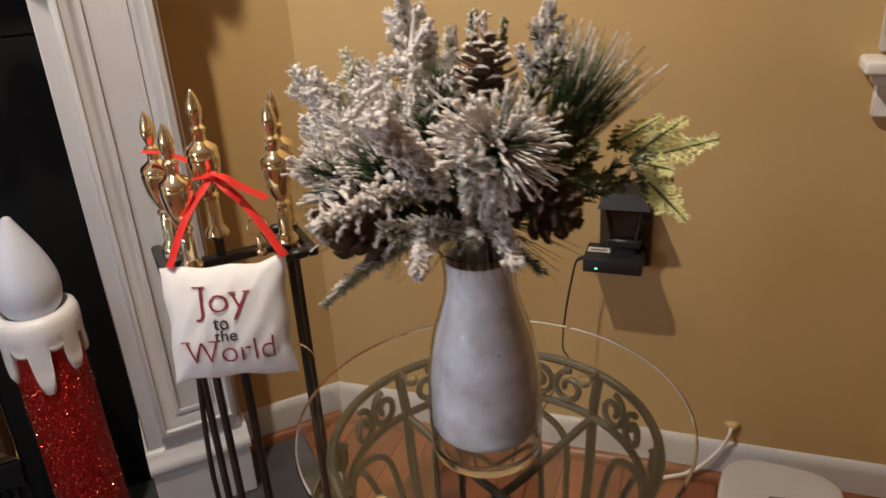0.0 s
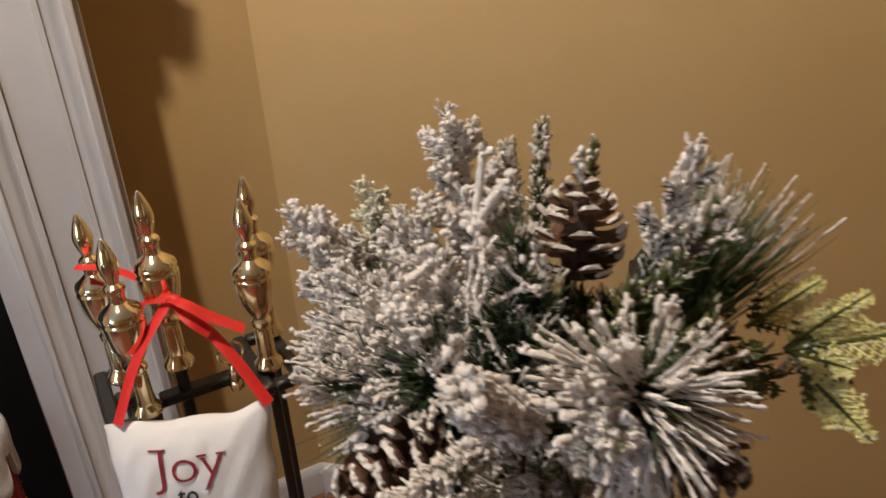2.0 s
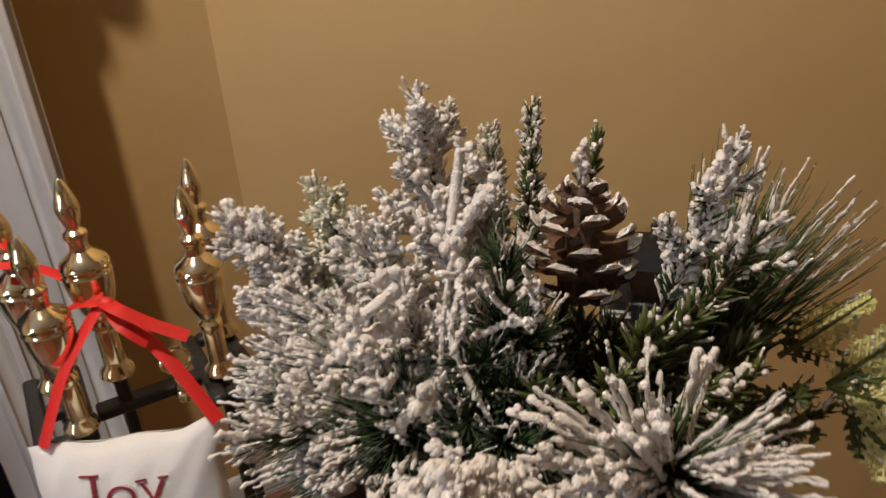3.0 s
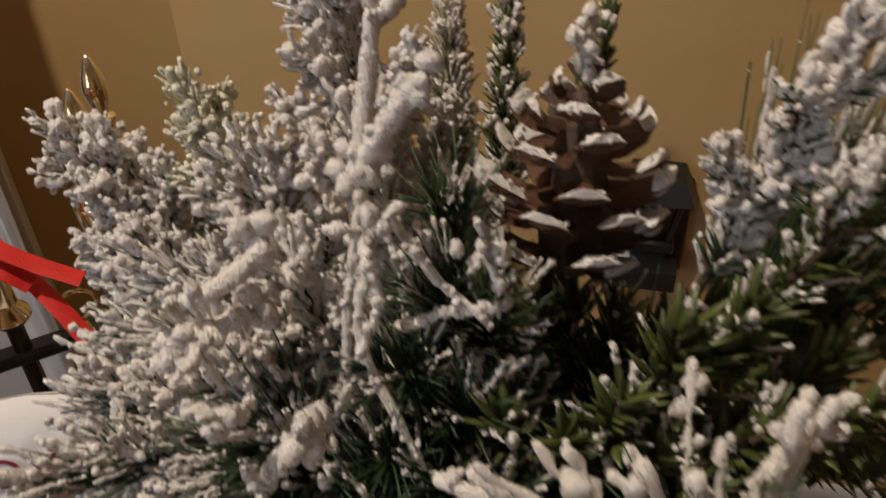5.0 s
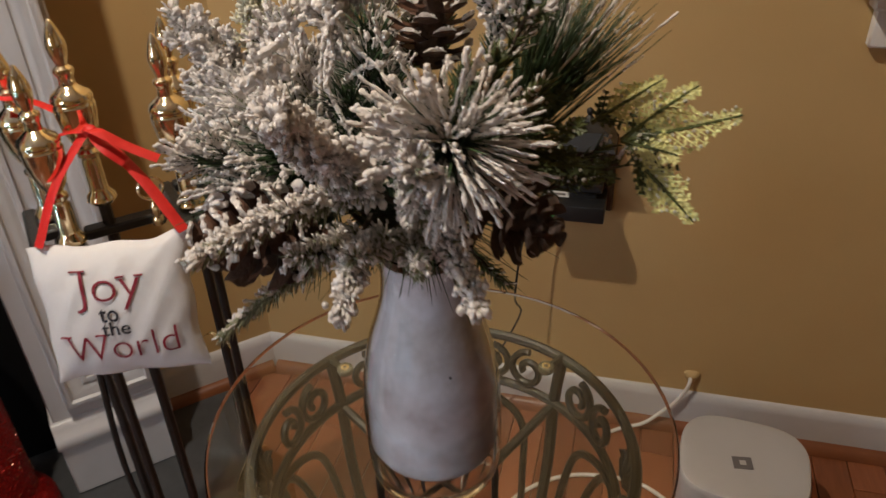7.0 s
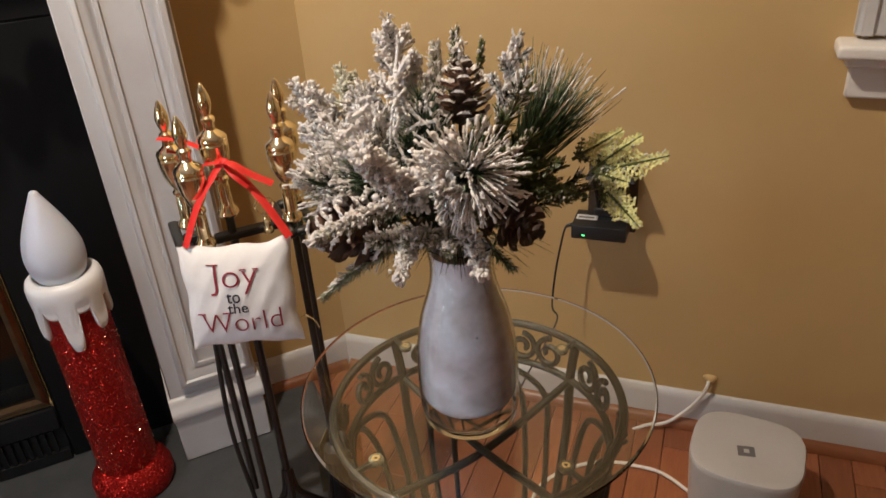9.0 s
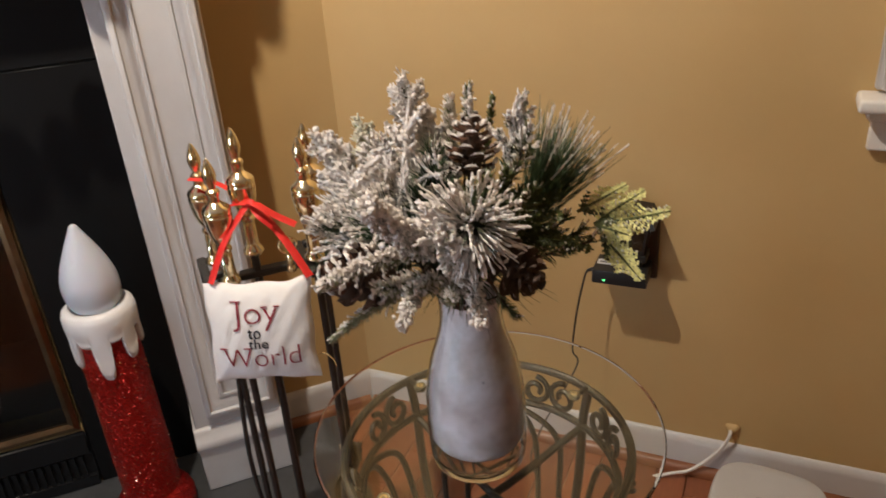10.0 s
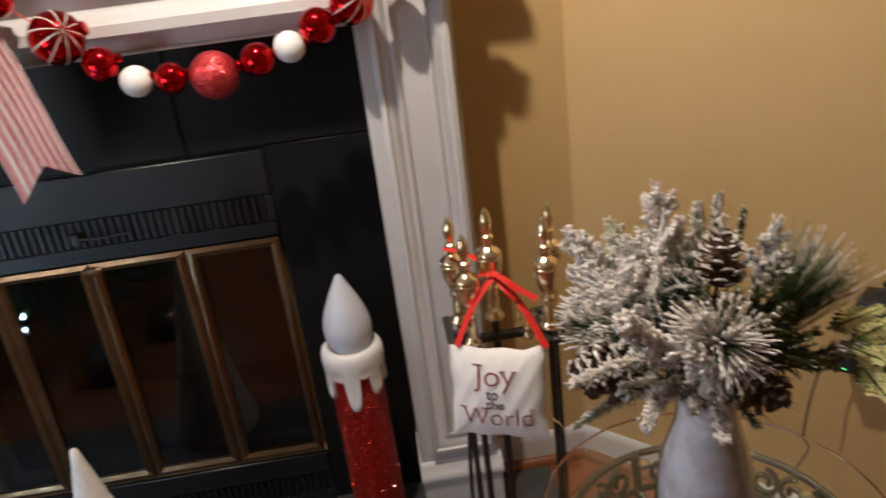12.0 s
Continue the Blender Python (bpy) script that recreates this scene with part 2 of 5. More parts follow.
    def ball(self, c, r, mat, seg=16, rings=10, matrix=None):
        c, r = Vector(c), (r if hasattr(r, "__len__") else (r, r, r))
        verts, faces = [], []
        for j in range(rings + 1):
            t = math.pi * j / rings
            for i in range(seg):
                a = 2 * math.pi * i / seg
                s = max(math.sin(t), 1e-4)
                verts.append((c.x + r[0] * s * math.cos(a), c.y + r[1] * s * math.sin(a), c.z - r[2] * math.cos(t)))
        for j in range(rings):
            for i in range(seg):
                k = (i + 1) % seg
                faces.append((j * seg + i, j * seg + k, (j + 1) * seg + k, (j + 1) * seg + i))
        return self.add(verts, faces, mat, matrix)

    def link(self, name, parent=None, label="", smooth=40):
        me = bpy.data.meshes.new(name)
        me.from_pydata(self.v, [], self.f)
        for mat in self.mats:
            me.materials.append(mat)
        me.polygons.foreach_set("material_index", self.m)
        if smooth:
            me.shade_smooth()
            if smooth < 180:
                me.set_sharp_from_angle(angle=radians(smooth))
        me.update()
        ob = new(name, me)
        if parent is not None:
            ob.parent = parent
        if label:
            ob["label"] = label
        return ob


def thing(name, label, category, matrix=None, group="", kind=""):
    ob = new(name)
    ob.empty_display_size = 0.05
    if matrix is not None:
        ob.matrix_basis = matrix
    return tagged(ob, label, category, group, kind)


def bezier(p0, p1, p2, p3, n):
    out = []
    for i in range(n + 1):
        t = i / n
        out.append(Vector(p0) * (1 - t) ** 3 + Vector(p1) * (3 * t * (1 - t) ** 2) + Vector(p2) * (3 * t * t * (1 - t)) + Vector(p3) * t ** 3)
    return out


def smooth_path(points, n=8):
    """A rounded line through the points."""
    pts = [Vector(p) for p in points]
    out = []
    for i in range(len(pts) - 1):
        a, b = pts[i], pts[i + 1]
        ta = (pts[i + 1] - pts[i - 1]) / 2 if i else (b - a)
        tb = (pts[i + 2] - pts[i]) / 2 if i + 2 < len(pts) else (b - a)
        for j in range(n):
            t = j / n
            h = (2 * t ** 3 - 3 * t ** 2 + 1, t ** 3 - 2 * t ** 2 + t, -2 * t ** 3 + 3 * t ** 2, t ** 3 - t ** 2)
            out.append(a * h[0] + ta * h[1] + b * h[2] + tb * h[3])
    out.append(pts[-1])
    return out


# the chimney corner: x along the fireplace wall (0 at the corner, negative along it), y into the wall
F = pose(0, 0, 0, 0, 0, 45)

# ---- large structure ----
LEN = 1.98          # length of the diagonal fireplace wall
CORNER = LEN * 0.70711

# floor: slab with separate boards near the walk
fl = Mesh()
fl.box(-CORNER - 0.1, 3.2, -4.1, 0.1, -0.05, -0.012, WOOD)
floor = tagged(fl.link("floor"), "reddish brown stained oak board floor", "floor", kind="structure")
ce = Mesh()
ce.box(-CORNER - 0.2, 3.3, -4.2, 0.2, 2.45, 2.55, CEIL)
tagged(ce.link("ceiling"), "plain white painted ceiling", "ceiling", kind="structure")

# window wall with the opening of the window
WX0, WX1, WZ0, WZ1 = 0.997, 1.892, 0.796, 1.941
wn = Mesh()
wn.box(-0.02, WX0, 0, 0.13, 0, 2.45, WALL)
wn.box(WX1, 3.2, 0, 0.13, 0, 2.45, WALL)
wn.box(WX0, WX1, 0, 0.13, 0, WZ0, WALL)
wn.box(WX0, WX1, 0, 0.13, WZ1, 2.45, WALL)
tagged(wn.link("wall_north"), "warm tan painted plaster wall", "wall", kind="structure")
# fireplace wall with the firebox opening
FX0, FX1, FZ0, FZ1 = -1.36, -0.62, 0.14, 0.70
wf = Mesh()
wf.box(FX1, 0.0, 0, 0.10, 0, 2.45, WALL)
wf.box(-LEN, FX0, 0, 0.10, 0, 2.45, WALL)
wf.box(FX0, FX1, 0, 0.10, FZ1, 2.45, WALL)
wf.box(FX0, FX1, 0, 0.10, 0, FZ0, WALL)
ob = tagged(wf.link("wall_fireplace"), "tan painted wall set diagonally behind the fireplace", "wall", kind="structure")
ob.matrix_basis = F
for name, box in (("wall_west", (-CORNER - 0.12, -CORNER, -4.0, -CORNER)), ("wall_south", (-CORNER, 3.2, -4.12, -4.0)), ("wall_east", (3.2, 3.32, -4.0, 0.0))):
    w = Mesh()
    w.box(box[0], box[1], box[2], box[3], 0, 2.45, WALL)
    tagged(w.link(name), "plain tan painted room wall", "wall", kind="structure")


def base_run(length, x0=0.0):
    """Baseboard with a rounded top, along x, its face towards -y."""
    prof = [(0, 0.0), (-0.012, 0.0), (-0.012, 0.066), (-0.0105, 0.074), (-0.0065, 0.080), (-0.004, 0.0825), (0, 0.083)]
    m = Mesh()
    verts = [(x0, y, z) for y, z in prof] + [(x0 + length, y, z) for y, z in prof]
    n = len(prof)
    m.add(verts, [(i, n + i, n + i + 1, i + 1) for i in range(n - 1)] + [tuple(range(n)), tuple(reversed(range(n, 2 * n)))], WHITE)
    return m


def shoe_run(length, x0=0.0):
    prof = [(-0.012, 0.001)] + [(-0.012 - 0.017 * math.cos(a), 0.001 + 0.019 * math.sin(a)) for a in (0, 0.4, 0.8, 1.2, 1.57)]
    m = Mesh()
    verts = [(x0, y, z) for y, z in prof] + [(x0 + length, y, z) for y, z in prof]
    n = len(prof)
    m.add(verts, [(i, n + i, n + (i + 1) % n, (i + 1) % n) for i in range(n)] + [tuple(range(n)), tuple(reversed(range(n, 2 * n)))], SHOE)
    return m


tagged(base_run(3.2, 0.0).link("baseboard_north", smooth=60), "white gloss painted baseboard along the tan wall", "baseboard", kind="structure")
tagged(shoe_run(3.2, 0.012).link("trim_north", smooth=60), "stained wooden quarter-round along the floor", "trim", kind="structure")
ob = tagged(base_run(0.224, -0.224).link("baseboard_corner", smooth=60), "short white baseboard beside the mantel", "baseboard", kind="structure")
ob.matrix_basis = F
ob = tagged(shoe_run(0.214, -0.224).link("trim_corner", smooth=60), "short stained quarter-round in the corner", "trim", kind="structure")
ob.matrix_basis = F

# window: casing, stool, apron, sash and closed blind
win = thing("window_1", "white painted window with stool and lowered blind", "window", pose(0.032, 0, -0.009), kind="structure")
m = Mesh()
m.box(0.905, 0.968, -0.018, -0.001, 0.806, 2.02, WHITE, 0.003)
m.box(0.913, 0.930, -0.023, -0.017, 0.806, 2.02, WHITE, 0.002)
m.link("casing", win)
m = Mesh()
m.box(1.857, 1.92, -0.018, -0.001, 0.806, 2.02, WHITE, 0.003)
m.link("casing", win)
m = Mesh()
m.box(0.905, 1.92, -0.020, -0.001, 2.02, 2.09, WHITE, 0.003)
m.link("casing", win)
m = Mesh()
m.box(0.884, 1.945, -0.056, 0.05, 0.779, 0.800, SILL, 0.006, segments=3)
m.link("window_sill", win, "white window stool with chipped rounded nose")
m = Mesh()
m.box(0.908, 1.915, -0.017, -0.001, 0.712, 0.778, SILL, 0.003)
m.box(0.900, 1.92, -0.030, -0.001, 0.761, 0.778, SILL, 0.004)
m.link("apron", win)
m = Mesh()
m.box(0.968, 0.99, 0.03, 0.07, 0.806, 1.95, WHITE, 0.002)
m.box(1.83, 1.857, 0.03, 0.07, 0.806, 1.95, WHITE, 0.002)
m.box(0.99, 1.83, 0.03, 0.07, 0.806, 0.85, WHITE, 0.002)
m.box(0.99, 1.83, 0.03, 0.07, 1.90, 1.95, WHITE, 0.002)
m.link("sash", win)
m = Mesh()
m.box(0.99, 1.83, 0.055, 0.058, 0.85, 1.90, DOORGLASS)
m.link("pane", win)
slat = Mesh()
slat.box(-0.43, 0.43, -0.024, 0.024, -0.0013, 0.0013, WHITE)
first = None
for i in range(24):
    if first is None:
        first = slat.link("slat", win)
        o = first
    else:
        o = new("slat", first.data)
        o.parent = win
    o.matrix_basis = pose(1.412, 0.012, 0.846 + 0.045 * i, 62, 0, 0)
m = Mesh()
m.box(0.98, 1.845, -0.004, 0.026, 0.808, 0.822, WHITE, 0.003)
m.link("bottom_rail", win)

# hearth of dark slate, set into the floor
m = Mesh()
m.box(-1.93, -0.10, -0.48, 0.0, -0.03, 0.002, SLATE, 0.002)
ob = tagged(m.link("hearth"), "dark grey slate hearth slab flush with the floor", "hearth", kind="structure")
ob.matrix_basis = F

# ---- mantel ----
mantel = thing("fireplace_mantel", "white painted wooden fireplace mantel with panelled pilasters", "mantel", F)


def moulding(m, x0, x1, prof, mat=WHITE):
    """Sweep a profile of (y, z) along x."""
    n = len(prof)
    verts = [(x0, y, z) for y, z in prof] + [(x1, y, z) for y, z in prof]
    m.add(verts, [(i, n + i, n + (i + 1) % n, (i + 1) % n) for i in range(n)] + [tuple(range(n)), tuple(reversed(range(n, 2 * n)))], mat)


def frame_moulding(m, x0, x1, z0, z1, y, w, mat=WHITE):
    """A mitred panel moulding round a rectangle: steps from a raised outer edge down to the panel."""
    prof = [(0.0, 0.0), (0.0, -0.014), (0.10, -0.017), (0.26, -0.017), (0.32, -0.012), (0.42, -0.0115), (0.62, -0.004), (0.80, -0.001), (0.84, -0.005), (1.0, -0.005), (1.0, 0.0)]
    rings = []
    for a, d in prof:
        o = a * w
        rings.append([(x0 + o, y + d, z0 + o), (x1 - o, y + d, z0 + o), (x1 - o, y + d, z1 - o), (x0 + o, y + d, z1 - o)])
    verts = [p for r in rings for p in r]
    faces = []
    for j in range(len(rings) - 1):
        for i in range(4):
            k = (i + 1) % 4
            faces.append((j * 4 + i, j * 4 + k, (j + 1) * 4 + k, (j + 1) * 4 + i))
    m.add(verts, faces, mat)


def pilaster(xl, xr):
    face = -0.128
    m = Mesh()
    m.box(xl, xr, face, 0.0, 0.148, 1.242, WHITE, 0.002)
    post = m.link("pilaster", mantel)
    m = Mesh()
    inner = 0.026 if xl > -1 else 0.008
    frame_moulding(m, xl + inner, xr + inner - 0.034, 0.176, 1.225, face - 0.0005, 0.042)
    m.link("panel_moulding", post)
    m = Mesh()
    m.box(xl - 0.002, xr + 0.002, -0.148, 0.0, 0.003, 0.108, WHITE, 0.002)
    m.link("plinth", mantel)
    m = Mesh()
    prof = [(0, 0.108), (-0.152, 0.108), (-0.154, 0.112), (-0.154, 0.122), (-0.150, 0.128), (-0.143, 0.133), (-0.139, 0.140), (-0.134, 0.148), (-0.1285, 0.150), (0, 0.150)]
    moulding(m, xl - 0.005, xr + 0.005, prof)
    m.link("plinth_cap", mantel)


pilaster(-0.402, -0.230)
pilaster(-1.750, -1.578)
m = Mesh()
m.box(-1.576, -0.404, -0.108, 0.0, 1.0925, 1.242, WHITE, 0.002)
m.box(-1.750, -0.230, -0.128, 0.0, 1.2425, 1.30, WHITE, 0.002)
m.link("frieze", mantel)
m = Mesh()
moulding(m, -1.575, -0.405, [(-0.1075, 1.122), (-0.143, 1.122), (-0.146, 1.125), (-0.146, 1.143), (-0.141, 1.147), (-0.137, 1.156), (-0.128, 1.164), (-0.118, 1.168), (-0.1075, 1.169)])
moulding(m, -1.575, -0.405, [(-0.1075, 1.0885), (-0.116, 1.0885), (-0.118, 1.091), (-0.116, 1.094), (-0.1075, 1.095)])
m.link("header_moulding", mantel)
m = Mesh()
moulding(m, -1.761, -0.219, [(-0.128, 1.245), (-0.140, 1.250), (-0.146, 1.262), (-0.172, 1.285), (-0.186, 1.300), (-0.1, 1.300)])
m.link("crown_moulding", mantel)
m = Mesh()
m.box(-1.776, -0.209, -0.200, 0.0, 1.3005, 1.336, WHITE, 0.006, segments=3)
m.link("shelf", mantel)

# ---- black facing and metal firebox front ----
facing = thing("fireplace_surround", "matte black stone facing round the firebox", "surround", F)
for x0, x1, z0, z1 in ((-0.614, -0.403, 0.003, 0.874), (-0.76, -0.403, 0.877, 1.092), (-1.22, -0.763, 0.877, 1.092), (-1.577, -1.223, 0.877, 1.092), (-1.577, -1.366, 0.003, 0.874)):
    m = Mesh()
    m.box(x0, x1, -0.012, -0.007, z0, z1, BLACKSTONE, 0.0012)
    m.link("panel", facing)
m = Mesh()
m.box(-1.577, -1.362, -0.0065, -0.0006, 0.003, 1.092, BLACKSTONE)
m.box(-0.618, -0.403, -0.0065, -0.0006, 0.003, 1.092, BLACKSTONE)
m.box(-1.362, -0.618, -0.0065, -0.0006, 0.692, 1.092, BLACKSTONE)
m.link("backing", facing)
insert = thing("firebox_front", "black metal firebox front with louvres and folding glass doors", "fireplace", F)
m = Mesh()
m.box(-1.363, -0.617, -0.019, -0.007, 0.778, 0.870, BLACKMETAL, 0.003)
m.box(-1.363, -0.617, -0.019, -0.007, 0.690, 0.722, BLACKMETAL, 0.002)
m.box(-0.632, -0.617, -0.019, -0.007, 0.722, 0.778, BLACKMETAL)
m.box(-1.363, -1.348, -0.019, -0.007, 0.722, 0.778, BLACKMETAL)
m.box(-1.363, -0.617, -0.0095, -0.007, 0.722, 0.778, BLACKMETAL)
m.link("hood", insert)
m = Mesh()
m.box(-1.363, -0.617, -0.019, -0.007, 0.085, 0.140, BLACKMETAL, 0.003)
m.box(-1.363, -0.617, -0.019, -0.007, 0.003, 0.030, BLACKMETAL, 0.002)
m.box(-1.363, -0.617, -0.0095, -0.007, 0.030, 0.085, BLACKMETAL)
m.link("lower_panel", insert)
for zlo, zhi, x_first in ((0.7225, 0.7775, -0.640), (0.0305, 0.0845, -0.640)):
    bar = Mesh()
    bar.box(-0.0045, 0.0045, -0.0185, -0.0096, zlo, zhi, BLACKMETAL)
    proto = None
    for i in range(45):
        if proto is None:
            proto = bar.link("louvre_bar", insert, smooth=0)
            o = proto
        else:
            o = new("louvre_bar", proto.data)
            o.parent = insert
        o.location = (x_first - 0.0157 * i, 0, 0)
m = Mesh()
m.tube([(-1.02, -0.030, 0.745), (-0.97, -0.030, 0.742), (-0.90, -0.030, 0.745)], 0.003, IRON, 6)
m.box(-1.02, -1.00, -0.034, -0.014, 0.733, 0.757, IRON, 0.003)
m.link("damper_lever", insert)
# folding doors
D0, D1, DZ0, DZ1 = -0.620, -1.396, 0.150, 0.686
step = (D1 - D0) / 4
for i in range(4):
    x1, x0 = D0 + step * i, D0 + step * (i + 1)
    x0, x1 = x0 + 0.0015, x1 - 0.0015
    b = 0.019
    m = Mesh()
    outer = [(x0, DZ0), (x1, DZ0), (x1, DZ1), (x0, DZ1)]
    inner = [(x0 + b, DZ0 + b), (x1 - b, DZ0 + b), (x1 - b, DZ1 - b), (x0 + b, DZ1 - b)]
    mid = [(x0 + b * 0.5, DZ0 + b * 0.5), (x1 - b * 0.5, DZ0 + b * 0.5), (x1 - b * 0.5, DZ1 - b * 0.5), (x0 + b * 0.5, DZ1 - b * 0.5)]
    verts = [(x, -0.003, z) for x, z in outer] + [(x, -0.018, z) for x, z in outer] + [(x, -0.021, z) for x, z in mid] + [(x, -0.016, z) for x, z in inner] + [(x, -0.003, z) for x, z in inner]
    faces = [(r * 4 + k, r * 4 + (k + 1) % 4, (r + 1) * 4 + (k + 1) % 4, (r + 1) * 4 + k) for r in range(4) for k in range(4)]
    m.add(verts, faces, OLDBRASS)
    door = m.link("door", insert, "worn brass framed glass folding door", smooth=20)
    m = Mesh()
    m.box(x0 + b - 0.002, x1 - b + 0.002, -0.011, -0.007, DZ0 + b - 0.002, DZ1 - b + 0.002, DOORGLASS)
    m.link("pane", door)
m = Mesh()
m.lathe([(0.0, 0.0), (0.020, 0.0), (0.022, 0.004), (0.016, 0.009), (0.0, 0.010)], OLDBRASS, 20, pose(-1.0, -0.021, 0.672, 90, 0, 0) @ Matrix.Diagonal((1, 0.45, 1, 1)))
m.link("door_latch", insert)
# firebox lining
m = Mesh()
m.box(FX0, FX1, 0.45, 0.47, FZ0 - 0.02, FZ1 + 0.02, BLACKSTONE)
m.box(FX0 - 0.02, FX0, 0.02, 0.47, FZ0 - 0.02, FZ1 + 0.02, BLACKSTONE)
m.box(FX1, FX1 + 0.02, 0.02, 0.47, FZ0 - 0.02, FZ1 + 0.02, BLACKSTONE)
m.box(FX0, FX1, 0.02, 0.47, FZ0 - 0.02, FZ0, BLACKSTONE)
m.box(FX0, FX1, 0.02, 0.47, FZ1, FZ1 + 0.02, BLACKSTONE)
ob = tagged(m.link("firebox"), "sooty black firebox behind the glass doors", "firebox", kind="structure")
ob.matrix_basis = F

# ---- table ----
TC = (0.5235, -0.588)
TOP = 0.498
table = thing("side_table", "round glass-topped side table on a scrolled bronze iron base", "table", pose(TC[0], TC[1], 0, 0, 0, -4))
m = Mesh()
R = 0.219
GC = (-0.0086, 0.0224)
m.lathe([(0.0, TOP - 0.007), (R - 0.003, TOP - 0.007), (R - 0.0006, TOP - 0.0055), (R, TOP - 0.0035), (R - 0.0006, TOP - 0.0015), (R - 0.003, TOP), (0.0, TOP)], TABLEGLASS, 128, pose(GC[0], GC[1], 0))
top = m.link("tabletop", table, "clear round glass top with polished edge", smooth=30)
top.visible_shadow = False
RING = 0.176
LOWZ = 0.425


def ring(r, z, w, flat=1.0, n=96):
    return [(r * math.cos(2 * math.pi * i / n), r * math.sin(2 * math.pi * i / n), z) for i in range(n)]


m = Mesh()
m.tube(ring(RING, 0.480, 0), 0.0055, BRONZE, 8, closed=True)
m.link("upper_ring", table)
m = Mesh()
m.tube(ring(RING - 0.012, LOWZ, 0), 0.005, BRONZE, 8, closed=True)
m.link("lower_ring", table)


def on_ring(a, r, z):
    return (r * math.cos(a), r * math.sin(a), z)


CLIPS = [math.radians(v) for v in (152, 62, -28, -118)]
for a in CLIPS:
    m = Mesh()
    # leg: from the upper ring, in at the knee, out to the foot
    m.tube(smooth_path([on_ring(a, RING, 0.478), on_ring(a, RING - 0.010, LOWZ), on_ring(a, RING - 0.016, 0.33), on_ring(a, RING - 0.038, 0.20), on_ring(a, RING - 0.044, 0.10), on_ring(a, RING - 0.022, 0.035), on_ring(a, RING + 0.008, 0.008)], 6), 0.0065, BRONZE, 8)
    m.ball(on_ring(a, RING + 0.01, 0.009), (0.012, 0.012, 0.008), BRONZE, 10, 6)
    m.link("leg", table)
    m = Mesh()
    mm = pose(*on_ring(a, 0.149, 0.0))
    m.tube([on_ring(a, RING, 0.482), on_ring(a, 0.150, 0.482)], 0.004, BRONZE, 6)
    m.lathe([(0, 0.4795), (0.0078, 0.4795), (0.0088, 0.482), (0.0088, 0.485), (0.0078, 0.4866), (0, 0.4866)], PADGLASS, 20, mm)
    m.link("glass_pad", table)
    m = Mesh()
    m.lathe([(0.0022, 0.4869), (0.0045, 0.4869), (0.0045, 0.4867), (0.0022, 0.4867)], BRASS, 20, mm)
    m.link("bumper", table, "small brass ring under the clear pad")


for a in CLIPS[:2]:
    m = Mesh()
    e, c, o = on_ring(a, RING - 0.013, LOWZ - 0.004), (0, 0, LOWZ - 0.030 + (0.011 if a > 2 else 0)), on_ring(a + math.pi, RING - 0.013, LOWZ - 0.004)
    m.tube(smooth_path([e, c, o], 10), 0.0052, BRONZE, 8)
    m.link("cross_bar", table)


def scroll(a0, r, z0, size, sign, turns=1.35, n=34):
    """A C-scroll lying on the cylinder of the frieze."""
    out = []
    for i in range(n + 1):
        t = i / n
        ang = t * turns * 2 * math.pi
        rad = size * (1 - 0.72 * t)
        dx = sign * rad * math.sin(ang) 
        dz = rad * math.cos(ang)
        a = a0 + dx / r
        rr = r - 0.006 * (0.5 - (dz / size) / 2)
        out.append(on_ring(a, rr, z0 + dz))
    return out


mid = (0.478 + LOWZ) / 2
for q in range(4):
    a0 = CLIPS[q]
    for sgn in (1, -1):
        m = Mesh()
        m.tube(scroll(a0 + sgn * 0.21, RING - 0.008, mid, 0.0225, sgn), [0.0042] * 35, BRONZE, 7)
        m.tube(scroll(a0 + sgn * 0.47, RING - 0.008, mid - 0.001, 0.0215, -sgn), [0.0042] * 35, BRONZE, 7)
        m.link("scroll", table)
    # cast leaf between the scrolls
    am = a0 + math.pi / 4
    m = Mesh()
    for k in range(-3, 4):
        base = on_ring(am + k * 0.012, RING - 0.006, mid - 0.018)
        tip = on_ring(am + k * 0.055, RING - 0.002, mid + 0.024 - abs(k) * 0.010)
        midp = on_ring(am + k * 0.040, RING + 0.004, mid + 0.004 - abs(k) * 0.004)
        m.tube(bezier(base, midp, midp, tip, 6), [0.002, 0.0045, 0.0062, 0.006, 0.0045, 0.003, 0.001], BRONZE, 6, flat=0.6)
    m.link("leaf_ornament", table)
    # arch hanging below the lower ring, between two legs
    for (s0, s1, low) in ((0.16, 1.41, 0.16), (0.40, 1.17, 0.07)):
        r = RING - 0.014
        pts = [on_ring(a0 - s0, r - 0.030, low), on_ring(a0 - s0 - 0.02, r - 0.012, 0.30), on_ring(a0 - s0 - 0.12, r, 0.385), on_ring(a0 - math.pi / 4, r, LOWZ - 0.006),
               on_ring(a0 - s1 + 0.12, r, 0.385), on_ring(a0 - s1 + 0.02, r - 0.012, 0.30), on_ring(a0 - s1, r - 0.030, low)]
        m = Mesh()
        m.tube(smooth_path(pts, 8), 0.0045, BRONZE, 7)
        m.link("arch", table)
for k in (0, 1):
    a, b = CLIPS[k], CLIPS[k + 2]
    m = Mesh()
    m.tube(smooth_path([on_ring(a, RING - 0.043, 0.105), on_ring(a, 0.07, 0.135 + 0.008 * k), on_ring(b, 0.07, 0.135 + 0.008 * k), on_ring(b, RING - 0.043, 0.105)], 8), 0.0075, IRON, 8)
    m.link("cross_brace", table)

